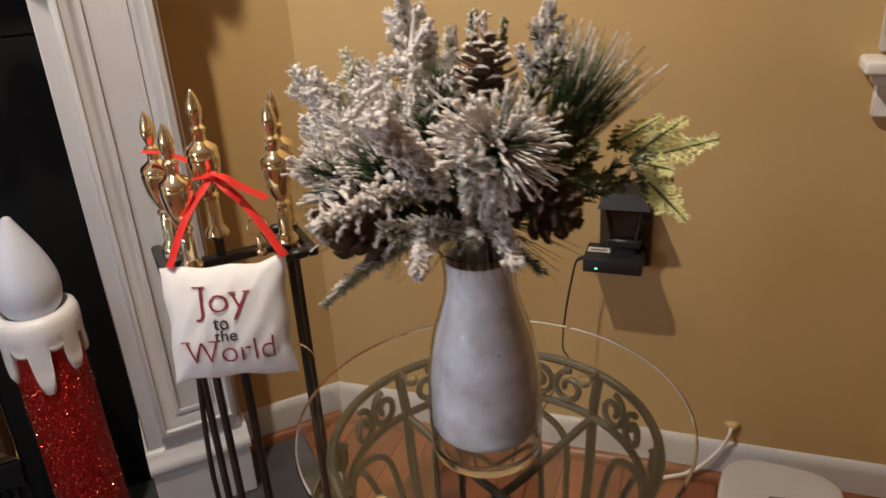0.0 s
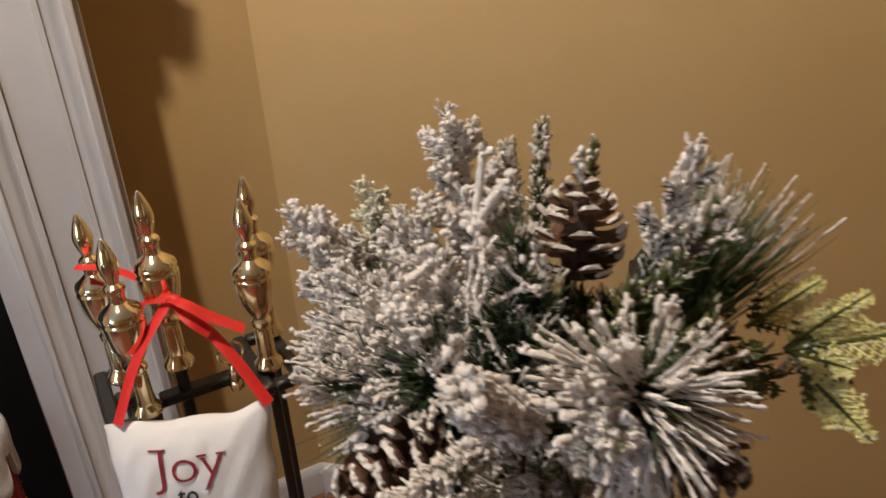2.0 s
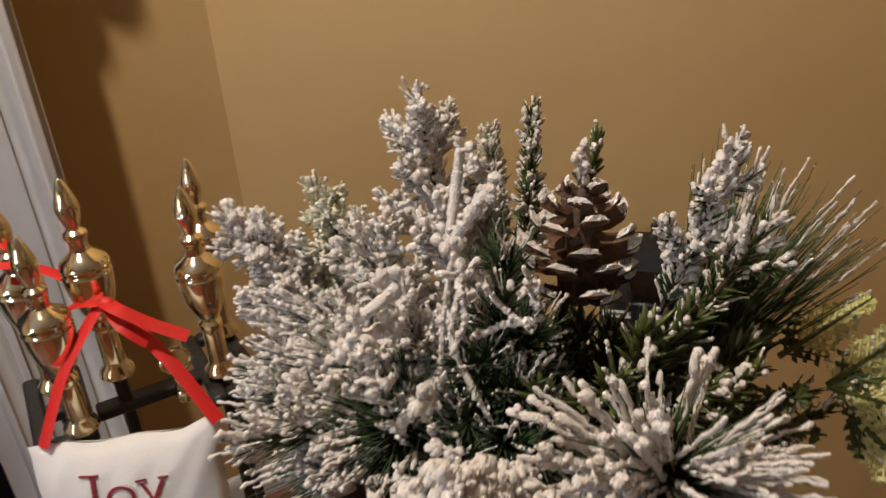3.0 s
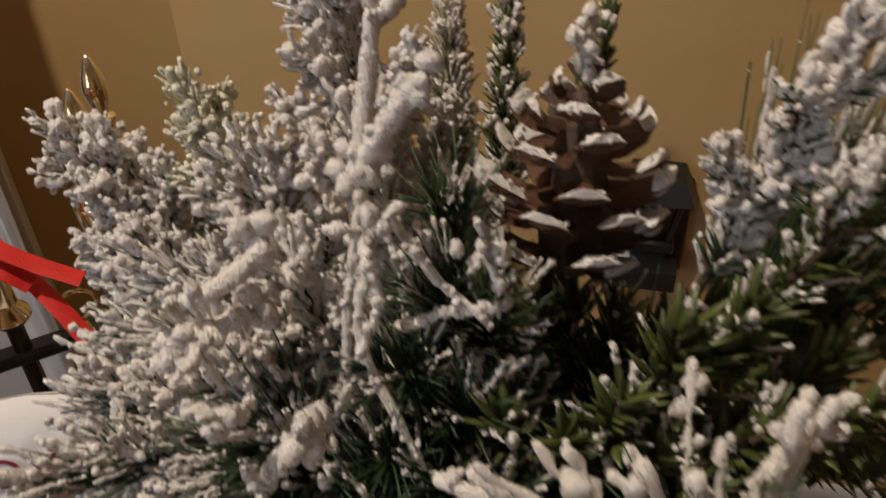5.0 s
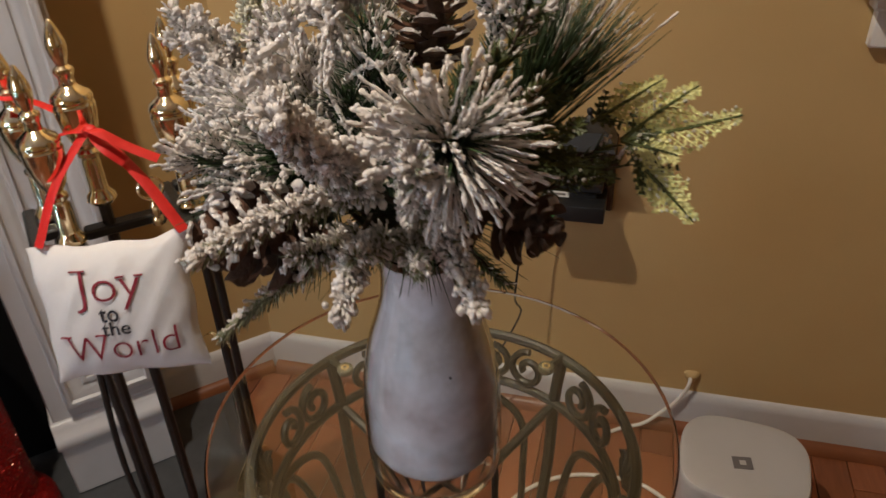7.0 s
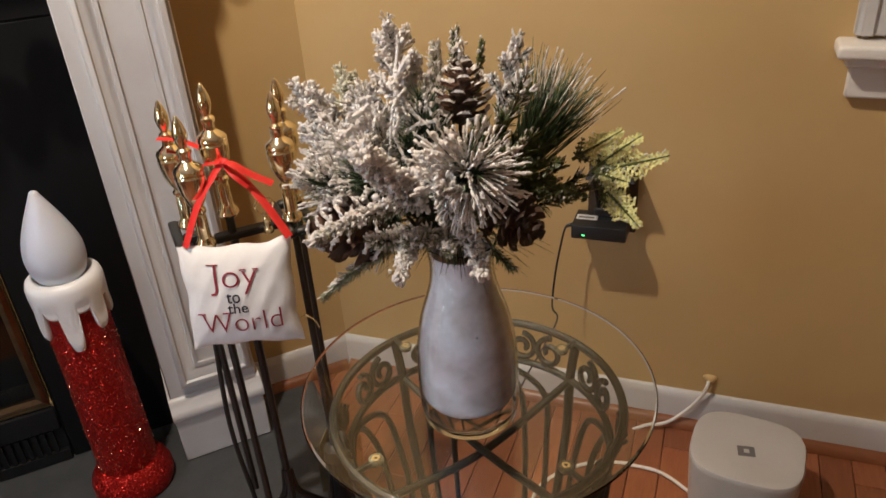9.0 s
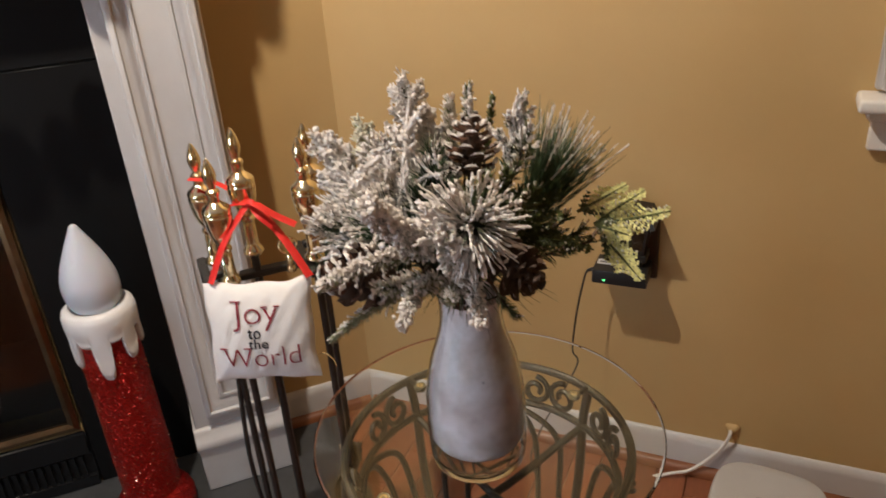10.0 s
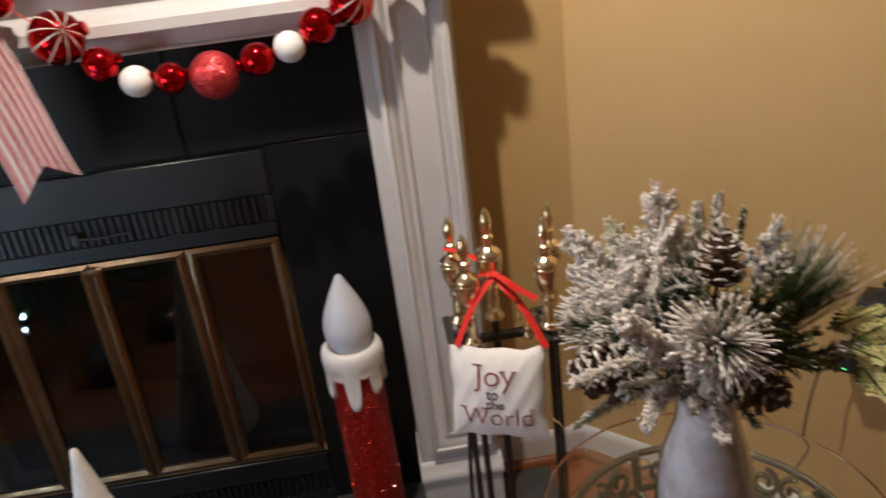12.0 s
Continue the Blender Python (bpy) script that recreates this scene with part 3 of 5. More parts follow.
# ---- vase ----
VC = (0.5265, -0.620)
vase = thing("glass_vase", "clear glass bottle vase lined in pearly silver white", "vase", pose(VC[0], VC[1], TOP + 0.0004))
prof = [(0.0, 0.0), (0.046, 0.0), (0.052, 0.002), (0.0555, 0.008), (0.0575, 0.03), (0.0575, 0.06), (0.0565, 0.09), (0.0535, 0.115), (0.0485, 0.14), (0.0415, 0.162), (0.0365, 0.18), (0.0345, 0.195), (0.0345, 0.208), (0.0362, 0.222), (0.0385, 0.230)]


def fine(p, n=5):
    q = smooth_path([(r, z, 0) for r, z in p], n)
    return [(v[0], v[1]) for v in q]


out = fine(prof[1:])
inn = [(max(r - 0.0022, 0.001), z) for r, z in out if z > 0.012]
inn = [(inn[0][0] - 0.006, 0.010)] + inn
m = Mesh()
m.lathe([(0.0, 0.0)] + out + list(reversed(inn)) + [(0.0, 0.0085)], CLEAR, 64)
shell = m.link("glass_body", vase, "clear thick-based glass", smooth=60)
shell.visible_shadow = False
m = Mesh()
fillp = [(r - 0.0034, z) for r, z in out if 0.036 < z < 0.222]
m.lathe([(0.0, 0.026), (0.030, 0.0265), (0.044, 0.0285), (0.0505, 0.0325)] + fillp + [(fillp[-1][0] - 0.003, fillp[-1][1] - 0.002), (fillp[-1][0] - 0.004, 0.10)], FILL, 64,
        wobble=lambda a, z: 1.0 - 0.010 * max(0.0, math.sin(3 * a + 40 * z)) * (1 if z < 0.05 else 0.25))
m.link("lining", vase, "pearly silver white lining with an uneven lower edge", smooth=80)
m = Mesh()
m.ball((0.030, -0.0495, 0.145), (0.0012, 0.0008, 0.0012), BLACKPLASTIC, 8, 6)
m.link("speck", vase)

# ---- things by the fireplace ----


def fp(s, k, z):
    """World place from the distance along the fireplace wall, the distance out of it and the height."""
    return Vector((-s * 0.70711 + k * 0.70711, -s * 0.70711 - k * 0.70711, z))


# tall novelty candle
CX, CK = 0.505, 0.150
candle = thing("decorative_candle", "tall red glitter candle with dripping white wax and unlit white flame", "candle", pose(*fp(CX, CK, 0.002), 0, 0, 45))
m = Mesh()
m.lathe([(0.0, 0.055), (0.053, 0.055), (0.0545, 0.10), (0.0535, 0.25), (0.0525, 0.40), (0.0525, 0.455), (0.0, 0.455)], GLITTER, 48)
m.link("body", candle, "red glitter column", smooth=50)
m = Mesh()
rng = random.Random(7)
for i in range(1100):
    a, z = rng.uniform(-math.pi, 0.6), rng.uniform(0.06, 0.40)
    r = 0.0547 if z < 0.2 else 0.0537
    p = Vector((r * math.cos(a), r * math.sin(a), z))
    d = rng.uniform(0.0005, 0.0010)
    q = pose(p.x, p.y, p.z, rng.uniform(0, 180), rng.uniform(0, 180), rng.uniform(0, 180))
    m.add([(-d, -d, 0), (d, -d, 0), (d, d, 0), (-d, d, 0)], [(0, 1, 2, 3)], SPARK, q)
flakes = tagged(m.link("glitter_flakes", candle, "bright glitter flakes", smooth=0), kind="stuff")
m = Mesh()
m.lathe([(0.0, 0.0), (0.072, 0.0), (0.076, 0.010), (0.076, 0.030), (0.072, 0.042), (0.066, 0.048), (0.063, 0.056), (0.056, 0.060), (0.053, 0.064)], GLITTER, 48)
m.link("base", candle, "flared red glitter foot", smooth=60)
m = Mesh()
DRIPS = ((-96, 0.082, 15), (-45, 0.056, 14), (-153, 0.062, 14), (-4, 0.046, 13), (42, 0.070, 14), (88, 0.040, 13), (130, 0.066, 14), (172, 0.030, 12), (-122, 0.016, 13), (-70, 0.012, 12))


def drip_length(deg):
    """How far the wax runs down at an angle round the candle."""
    best = 0.004
    for at, ln, half in DRIPS:
        gap = abs((deg - at + 180) % 360 - 180) / half
        if gap < 1.7:
            arch = 0.45 * ln * max(0.0, 1 - gap / 1.7) ** 2
            body = ln * math.sqrt(max(0.0, 1 - gap ** 4)) if gap < 1 else 0.0
            best = max(best, arch, body)
    return best


seg = 180
prof_top = [(0.0, 0.479), (0.040, 0.479), (0.044, 0.485), (0.052, 0.4865), (0.0592, 0.482), (0.0622, 0.472), (0.0622, 0.456)]
steps = 12
verts, faces = [], []
for r, z in prof_top:
    verts += [(max(r, 1e-5) * math.cos(2 * math.pi * i / seg), max(r, 1e-5) * math.sin(2 * math.pi * i / seg), z) for i in range(seg)]
for k in range(1, steps + 3):
    for i in range(seg):
        deg = 360 * i / seg
        ln = drip_length(deg) + 0.014
        t = min(1.0, k / steps)
        swell = 0.0026 * math.exp(-((t - 0.86) / 0.16) ** 2) * min(1, ln / 0.05)
        r = 0.0622 - 0.0040 * t + swell
        z = 0.456 - ln * t
        if k == steps:
            r, z = r - 0.0022, z - 0.0015
        elif k == steps + 1:
            r, z = 0.0545, z - 0.0005
        elif k == steps + 2:
            r, z = 0.0515, z + 0.002
        verts.append((r * math.cos(math.radians(deg)), r * math.sin(math.radians(deg)), z))
for j in range(len(prof_top) + steps + 1):
    for i in range(seg):
        k = (i + 1) % seg
        faces.append((j * seg + i, j * seg + k, (j + 1) * seg + k, (j + 1) * seg + i))
m.add(verts, faces, WAX)
m.link("wax_collar", candle, "glossy white wax collar with long drips", smooth=80)
m = Mesh()
m.lathe(fine([(0.0, 0.476), (0.030, 0.478), (0.041, 0.488), (0.047, 0.510), (0.0470, 0.534), (0.0405, 0.560), (0.0300, 0.586), (0.0180, 0.611), (0.0095, 0.628), (0.0060, 0.635), (0.0, 0.638)], 4), BULB, 40)
m.link("flame", candle, "frosted white plastic flame", smooth=80)

# white cone tree on the hearth
cone_tree = thing("cone_ornament", "small white yarn-wrapped cone tree on the hearth", "ornament", pose(*fp(0.962, 0.40, 0.002)))
m = Mesh()
m.lathe([(0.0, 0.0), (0.105, 0.0)] + [(0.105 * (1 - t / 40) * (1 + 0.035 * (t % 2)) + 0.007, 0.50 * t / 40) for t in range(40)] + [(0.006, 0.505), (0.0, 0.510)], YARN, 28)
m.link("cone", cone_tree, smooth=70)

# fireplace tool set
TOOLZ = 0.618
tools = thing("fireplace_tool_set", "black iron fireplace tool stand with polished brass handles", "tool set", pose(0.139, -0.489, 0.008, 0, 0, 45))
HANDLE = [(0.0, 0.0), (0.0022, -0.0015), (0.0058, -0.010), (0.0088, -0.020), (0.0094, -0.026), (0.0080, -0.034), (0.0056, -0.041), (0.0054, -0.043), (0.0092, -0.046), (0.0098, -0.049), (0.0085, -0.052), (0.0072, -0.055), (0.0078, -0.062), (0.0125, -0.066), (0.0180, -0.070), (0.0198, -0.074), (0.0198, -0.077), (0.0186, -0.078), (0.0186, -0.080), (0.0200, -0.082), (0.0196, -0.090), (0.0176, -0.104), (0.0130, -0.118), (0.0085, -0.126), (0.0075, -0.128), (0.0105, -0.131), (0.0105, -0.135), (0.0080, -0.138), (0.0088, -0.142), (0.0092, -0.170), (0.0098, -0.174), (0.0140, -0.179), (0.0150, -0.184), (0.0120, -0.188), (0.0, -0.189)]
hp = list(reversed(HANDLE))
handle_mesh = None


def tool(x, y, top, name, rod_end, builder=None):
    """One tool hanging from the rack, its brass handle's tip at the height top."""
    global handle_mesh
    m = Mesh()
    m.tube([(x, y, top - 0.188), (x, y, rod_end)], 0.0055, IRON, 8)
    if builder:
        builder(m, x, y, rod_end)
    o = m.link(name, tools)
    h = Mesh()
    h.lathe(hp, BRASS, 28, pose(x, y, top))
    h.link("handle", o, "polished brass urn handle with flame finial", smooth=35)
    return o


def brush(m, x, y, z):
    m.lathe([(0.006, z + 0.02), (0.018, z + 0.012), (0.020, z - 0.01), (0.017, z - 0.012)], IRON, 16, pose(x, y, 0))
    r = random.Random(3)
    for i in range(160):
        a, q = r.uniform(0, 6.28), r.uniform(0, 0.016)
        p = Vector((x + q * math.cos(a), y + q * math.sin(a), z - 0.008))
        m.tube([p, p + Vector((q * math.cos(a) * 0.8, q * math.sin(a) * 0.8, -r.uniform(0.10, 0.125)))], [0.0011, 0.0007], BRISTLE, 3)


def shovel(m, x, y, z):
    w = 0.042
    m.add([(x - 0.012, y, z + 0.03), (x + 0.012, y, z + 0.03), (x + w, y - 0.004, z - 0.02), (x + w, y + 0.010, z - 0.13), (x - w, y + 0.010, z - 0.13), (x - w, y - 0.004, z - 0.02),
           (x - 0.012, y + 0.002, z + 0.03), (x + 0.012, y + 0.002, z + 0.03), (x + w, y - 0.002, z - 0.02), (x + w, y + 0.012, z - 0.13), (x - w, y + 0.012, z - 0.13), (x - w, y - 0.002, z - 0.02)],
          [(0, 5, 4, 3, 2, 1), (6, 7, 8, 9, 10, 11), (0, 1, 7, 6), (1, 2, 8, 7), (2, 3, 9, 8), (3, 4, 10, 9), (4, 5, 11, 10), (5, 0, 6, 11)], BRASS)


def poker(m, x, y, z):
    m.tube(smooth_path([(x, y, z), (x, y, z - 0.03), (x + 0.002, y, z - 0.05)], 4), [0.0055] * 8 + [0.001], IRON, 8)
    m.tube(smooth_path([(x, y, z + 0.02), (x + 0.02, y, z), (x + 0.026, y, z + 0.02)], 4), [0.005] * 8 + [0.001], IRON, 8)


def tongs(m, x, y, z):
    m.tube(smooth_path([(x - 0.004, y, z + 0.35), (x - 0.016, y, z + 0.15), (x - 0.006, y, z - 0.03)], 5), 0.004, IRON, 7)


tool(-0.052, 0.056, 0.803, "tongs", 0.09, tongs)
tool(-0.040, -0.018, 0.801, "poker", 0.075, poker)
tool(0.083, -0.017, 0.808, "brush", 0.17, brush)
tool(0.104, 0.044, 0.808, "shovel", 0.15, shovel)
m = Mesh()
m.tube([(0, 0, 0.10), (0, 0, 0.645)], 0.0062, IRON, 8)
pole = m.link("pole", tools)
m = Mesh()
m.lathe(hp, BRASS, 28, pose(0, 0, 0.831))
m.link("handle", pole, "polished brass urn handle on the centre pole", smooth=35)
for sgn in (-1, 1):
    m = Mesh()
    x = 0.090 if sgn > 0 else -0.054
    for y0, y1, x0, x1 in ((-0.054, 0.062, x - 0.025, x - 0.011), (-0.054, 0.062, x + 0.011, x + 0.025), (-0.054, -0.040, x - 0.011, x + 0.011), (0.048, 0.062, x - 0.011, x + 0.011), (-0.006, 0.012, x - 0.011, x + 0.011)):
        m.box(x0, x1, y0 + (0.022 if sgn < 0 else 0.006), y1 + (0.022 if sgn < 0 else 0.006), TOOLZ - 0.0125, TOOLZ - 0.0005, IRON, 0.0025)
    m.link("rack", tools)
m = Mesh()
m.box(-0.026, 0.080, -0.008, 0.010, TOOLZ - 0.012, TOOLZ - 0.001, IRON, 0.002)
m.link("rack_bar", tools)
for a in (-100, -10, 80, 170):
    c, s_ = math.cos(math.radians(a)), math.sin(math.radians(a))
    m = Mesh()
    m.tube(smooth_path([(0.003 * c, 0.003 * s_, 0.16), (0.012 * c, 0.012 * s_, 0.105), (0.055 * c, 0.055 * s_, 0.060), (0.085 * c, 0.085 * s_, 0.028), (0.105 * c, 0.105 * s_, 0.006)], 6), 0.0065, IRON, 8)
    m.ball((0.107 * c, 0.107 * s_, 0.007), (0.011, 0.011, 0.007), IRON, 10, 6)
    m.link("foot", tools)
# brass ring hook on the rack
m = Mesh()
m.tube([(0.045 + 0.0125 * math.cos(a / 20 * 6.283), -0.030, TOOLZ + 0.040 + 0.0125 * math.sin(a / 20 * 6.283)) for a in range(20)], 0.0016, BRASS, 6, closed=True)
m.lathe([(0.0, 0.0), (0.007, 0.0), (0.0075, 0.006), (0.005, 0.010), (0.006, 0.014), (0.005, 0.022), (0.0025, 0.027), (0.0, 0.028)], BRASS, 16, pose(0.045, -0.030, TOOLZ - 0.001))
m.link("ring_hook", tools, "small brass ring hook")

# hanging cushion
PW, PH = 0.0755, 0.073
PM = pose(0.190, -0.564, 0.575, -12, 0, 22.6)
pillow = thing("hanging_pillow", "small white cotton pillow embroidered with a greeting, hung by red ribbon", "pillow", PM)


def puff(x, z):
    """Depth of the cushion at (x, z), with soft creases towards the corners."""
    u, v = min(1, abs(x) / PW), min(1, abs(z) / PH)
    d = 0.026 * (max(0, 1 - u ** 2.4) * max(0, 1 - v ** 2.4)) ** 0.55
    d += 0.0011 * math.sin(90 * x + 55 * z) * (u * v) + 0.0009 * math.sin(210 * x - 130 * z) * max(u, v) * (1 - max(u, v)) * 3
    return max(d, 0)


m = Mesh()
N = 44
for side in (-1, 1):
    verts, faces = [], []
    for j in range(N + 1):
        for i in range(N + 1):
            a, b = 2 * i / N - 1, 2 * j / N - 1
            x, z = PW * a * (1 - 0.055 * (1 - b * b) * abs(a)), PH * b * (1 - 0.055 * (1 - a * a) * abs(b))
            x += 0.0012 * math.sin(7 * b + 1.3) * abs(a) ** 4
            z += 0.0014 * math.sin(8 * a + 0.6) * abs(b) ** 4
            if b > 0.86 and a > 0.6:
                z += 0.006 * (a - 0.6) / 0.4
            verts.append((x, side * (puff(PW * a, PH * b) + 0.0004), z))
    for j in range(N):
        for i in range(N):
            q = (j * (N + 1) + i, j * (N + 1) + i + 1, (j + 1) * (N + 1) + i + 1, (j + 1) * (N + 1) + i)
            faces.append(q if side < 0 else tuple(reversed(q)))
    m.add(verts, faces, CLOTH)
m.link("cover", pillow, smooth=180)


def lettering(body, x, base, width, height, mat, slope=0.0):
    """Stitched letters that follow the cushion's face."""
    cu = bpy.data.curves.new("stitching", "FONT")
    cu.body = body
    cu.size = 1.0
    cu.offset = -0.014 if mat is REDTHREAD else 0.012
    tmp = bpy.data.objects.new("stitching", cu)
    scene.collection.objects.link(tmp)
    dg = bpy.context.evaluated_depsgraph_get()
    me = bpy.data.meshes.new_from_object(tmp.evaluated_get(dg))
    bpy.data.objects.remove(tmp)
    bm = bmesh.new()
    bm.from_mesh(me)
    bmesh.ops.triangulate(bm, faces=bm.faces[:])
    bmesh.ops.subdivide_edges(bm, edges=[e for e in bm.edges if e.calc_length() > 0.12], cuts=3, use_grid_fill=True)
    bmesh.ops.triangulate(bm, faces=bm.faces[:])
    xs, ys = [v.co.x for v in bm.verts], [v.co.y for v in bm.verts]
    x0, sx, sy = min(xs), width / (max(xs) - min(xs)), height / max(ys)
    for v in bm.verts:
        px = x - width / 2 + (v.co.x - x0) * sx
        pz = base + v.co.y * sy + slope * (px - x)
        v.co = Vector((px, -puff(px, pz) - 0.0019, pz))
    bm.to_mesh(me)
    bm.free()
    me.materials.clear()
    me.materials.append(mat)
    o = new("embroidery", me)
    o.parent = pillow
    o["label"] = "stitched word " + body
    return o


lettering("Joy", -0.001, 0.019, 0.062, 0.031, REDTHREAD)
lettering("to", -0.004, -0.002, 0.018, 0.014, BLACKTHREAD)
lettering("the", 0.000, -0.0165, 0.027, 0.014, BLACKTHREAD)
lettering("World", 0.002, -0.044, 0.104, 0.028, REDTHREAD, 0.02)
SERIFS = ((-0.034, -0.019, 0.0495), (0.008, 0.016, 0.0410), (0.025, 0.033, 0.0410), (-0.055, -0.045, -0.0170), (-0.021, -0.012, -0.0162))
for x0, x1, z in SERIFS:
    m = Mesh()
    pts = [(x0 + (x1 - x0) * i / 4, -puff(x0 + (x1 - x0) * i / 4, z) - 0.0016, z) for i in range(5)]
    m.tube(pts, 0.0009, REDTHREAD, 6)
    m.link("serif_stitch", pillow)
m = Mesh()
m.tube(smooth_path([(0.071, 0.0, -0.042), (0.082, -0.004, -0.036), (0.093, 0.0, -0.047), (0.098, 0.0, -0.058)], 5), [0.003] * 16, CLEAR, 6, flat=0.1)
m.link("tag_loop", pillow, "clear plastic tag loop")

ribbon = thing("ribbon_bow", "red grosgrain ribbon tied in a bow round the brass handle", "ribbon", pose(0.161, -0.502, 0.737))


def strip(m, pts, width, mat, base=(0.135, -0.478, 0.730), n=8):
    b = Vector(base)
    p = smooth_path([Vector(q) - b for q in pts], n)
    m.tube(p, width / 2, mat, 8, flat=0.10)


for pts in (((0.105, -0.555, 0.640), (0.114, -0.520, 0.690), (0.128, -0.478, 0.728)),
            ((0.232, -0.505, 0.645), (0.190, -0.492, 0.690), (0.140, -0.480, 0.730)),
            ((0.140, -0.482, 0.731), (0.162, -0.498, 0.724), (0.178, -0.494, 0.708)),
            ((0.138, -0.482, 0.732), (0.158, -0.496, 0.738), (0.182, -0.490, 0.722), (0.206, -0.482, 0.708)),
            ((0.038, -0.482, 0.758), (0.070, -0.470, 0.752), (0.118, -0.468, 0.733)),
            ((0.090, -0.487, 0.719), (0.110, -0.480, 0.727), (0.135, -0.479, 0.731))):
    m = Mesh()
    strip(m, pts, 0.0125, RIBBON)
    m.link("ribbon_strip", ribbon, smooth=50)
m = Mesh()
m.ball((0.003, -0.004, 0.001), (0.008, 0.006, 0.0065), RIBBON, 12, 8)
m.link("knot", ribbon)

# ---- ornament garland on the mantel ----
garland = thing("ornament_garland", "garland of red, white and striped ball ornaments below the mantel shelf", "garland", F @ pose(-0.007, 0, 0))
BALLS = [("stripe", 1.005, 1.262, 0.040), ("red", 0.937, 1.205, 0.029), ("stripe", 0.861, 1.136, 0.043), ("red", 0.807, 1.087, 0.029), ("white", 0.758, 1.053, 0.026), ("red", 0.702, 1.050, 0.027),
         ("glitter", 0.632, 1.046, 0.040), ("red", 0.557, 1.061, 0.029), ("white", 0.502, 1.075, 0.026), ("red", 0.451, 1.101, 0.031), ("stripe", 0.390, 1.131, 0.037),
         ("red", 0.325, 1.172, 0.028), ("white", 0.274, 1.205, 0.024), ("red", 0.240, 1.235, 0.024)]
KB = 0.190
for kind, s, z, r in BALLS:
    m = Mesh()
    if kind == "stripe":
        seg = 90
        mt = pose(-s, -KB, z, 70, 20, 30)
        prof = [(r * math.sin(math.pi * j / 20), -r * math.cos(math.pi * j / 20)) for j in range(21)]
        verts, fr, fw = [], [], []
        for q, zz in prof:
            for i in range(seg):
                a = 2 * math.pi * i / seg
                verts.append((max(q, 1e-5) * math.cos(a), max(q, 1e-5) * math.sin(a), zz))
        for j in range(20):
            for i in range(seg):
                k = (i + 1) % seg
                (fw if i % 9 == 0 else fr).append((j * seg + i, j * seg + k, (j + 1) * seg + k, (j + 1) * seg + i))
        m.add(verts, fr, REDSHINE, mt)
        m.add(verts, fw, STRIPEWHITE, mt)
        label = "red ball with cream stripes"
    else:
        m.ball((-s, -KB, z), r, {"red": REDSHINE, "white": WHITEBALL, "glitter": REDGLIT}[kind], 32, 20)
        label = {"red": "shiny red ball", "white": "white glitter ball", "glitter": "large red glitter ball"}[kind]
    o = m.link("ball", garland, label, smooth=180)
    m = Mesh()
    m.lathe([(0.0, 0.0), (r * 0.26, 0.0), (r * 0.28, 0.004), (r * 0.24, 0.009), (0.0, 0.010)], REDSHINE, 14, pose(-s, -KB, z) @ pose(0, 0, 0, 0, 78, 0) @ pose(0, 0, r * 0.955))
    m.link("cap", o)
m = Mesh()
m.tube(smooth_path([(-s, -KB, z) for _, s, z, _ in BALLS], 4), 0.0012, RIBBON, 5)
m.link("cord", garland)

tail = thing("striped_ribbon", "cream ribbon tail with red ticking stripes and notched end", "ribbon", F @ pose(-0.018, 0, 0))
m = Mesh()
A0, A1, NT, B0, B1 = (-1.060, 1.235), (-0.965, 1.262), (-0.943, 0.936), (-0.990, 0.872), (-0.874, 0.912)


def tail_point(u, v):
    """u across (0 to 1), v along (0 top, 1 bottom)."""
    bx = B0[0] + (B1[0] - B0[0]) * u
    bz = B0[1] + (B1[1] - B0[1]) * u + 0.045 * (1 - abs(2 * u - 1))
    tx, tz = A0[0] + (A1[0] - A0[0]) * u, A0[1] + (A1[1] - A0[1]) * u
    return (tx + (bx - tx) * v, -0.185 - 0.012 * math.sin(6 * v + 2 * u) - 0.03 * v * (1 - v), tz + (bz - tz) * v)


def tail_band(m, u0, u1, lift, mat):
    nv, nu = 24, max(1, int((u1 - u0) * 20))
    verts, faces = [], []
    for j in range(nv + 1):
        for i in range(nu + 1):
            x, y, z = tail_point(u0 + (u1 - u0) * i / nu, j / nv)
            verts.append((x, y - lift, z))
    off = len(verts)
    verts += [(x, y + 0.0006, z) for x, y, z in verts]
    for j in range(nv):
        for i in range(nu):
            a = j * (nu + 1) + i
            faces.append((a, a + nu + 1, a + nu + 2, a + 1))
            faces.append((off + a, off + a + 1, off + a + nu + 2, off + a + nu + 1))
    m.add(verts, faces, mat)


tail_band(m, 0.0, 1.0, 0.0, LINEN)
m.link("band", tail, smooth=60)
m = Mesh()
for u in (0.02, 0.17, 0.30, 0.43, 0.56, 0.69, 0.82, 0.95):
    tail_band(m, u, u + 0.028, 0.0008, STRIPERED)
    if u < 0.9:
        tail_band(m, u + 0.045, u + 0.055, 0.0008, STRIPERED)
        tail_band(m, u + 0.07, u + 0.08, 0.0008, STRIPERED)
m.link("woven_stripes", tail, "thin red woven stripes", smooth=60)

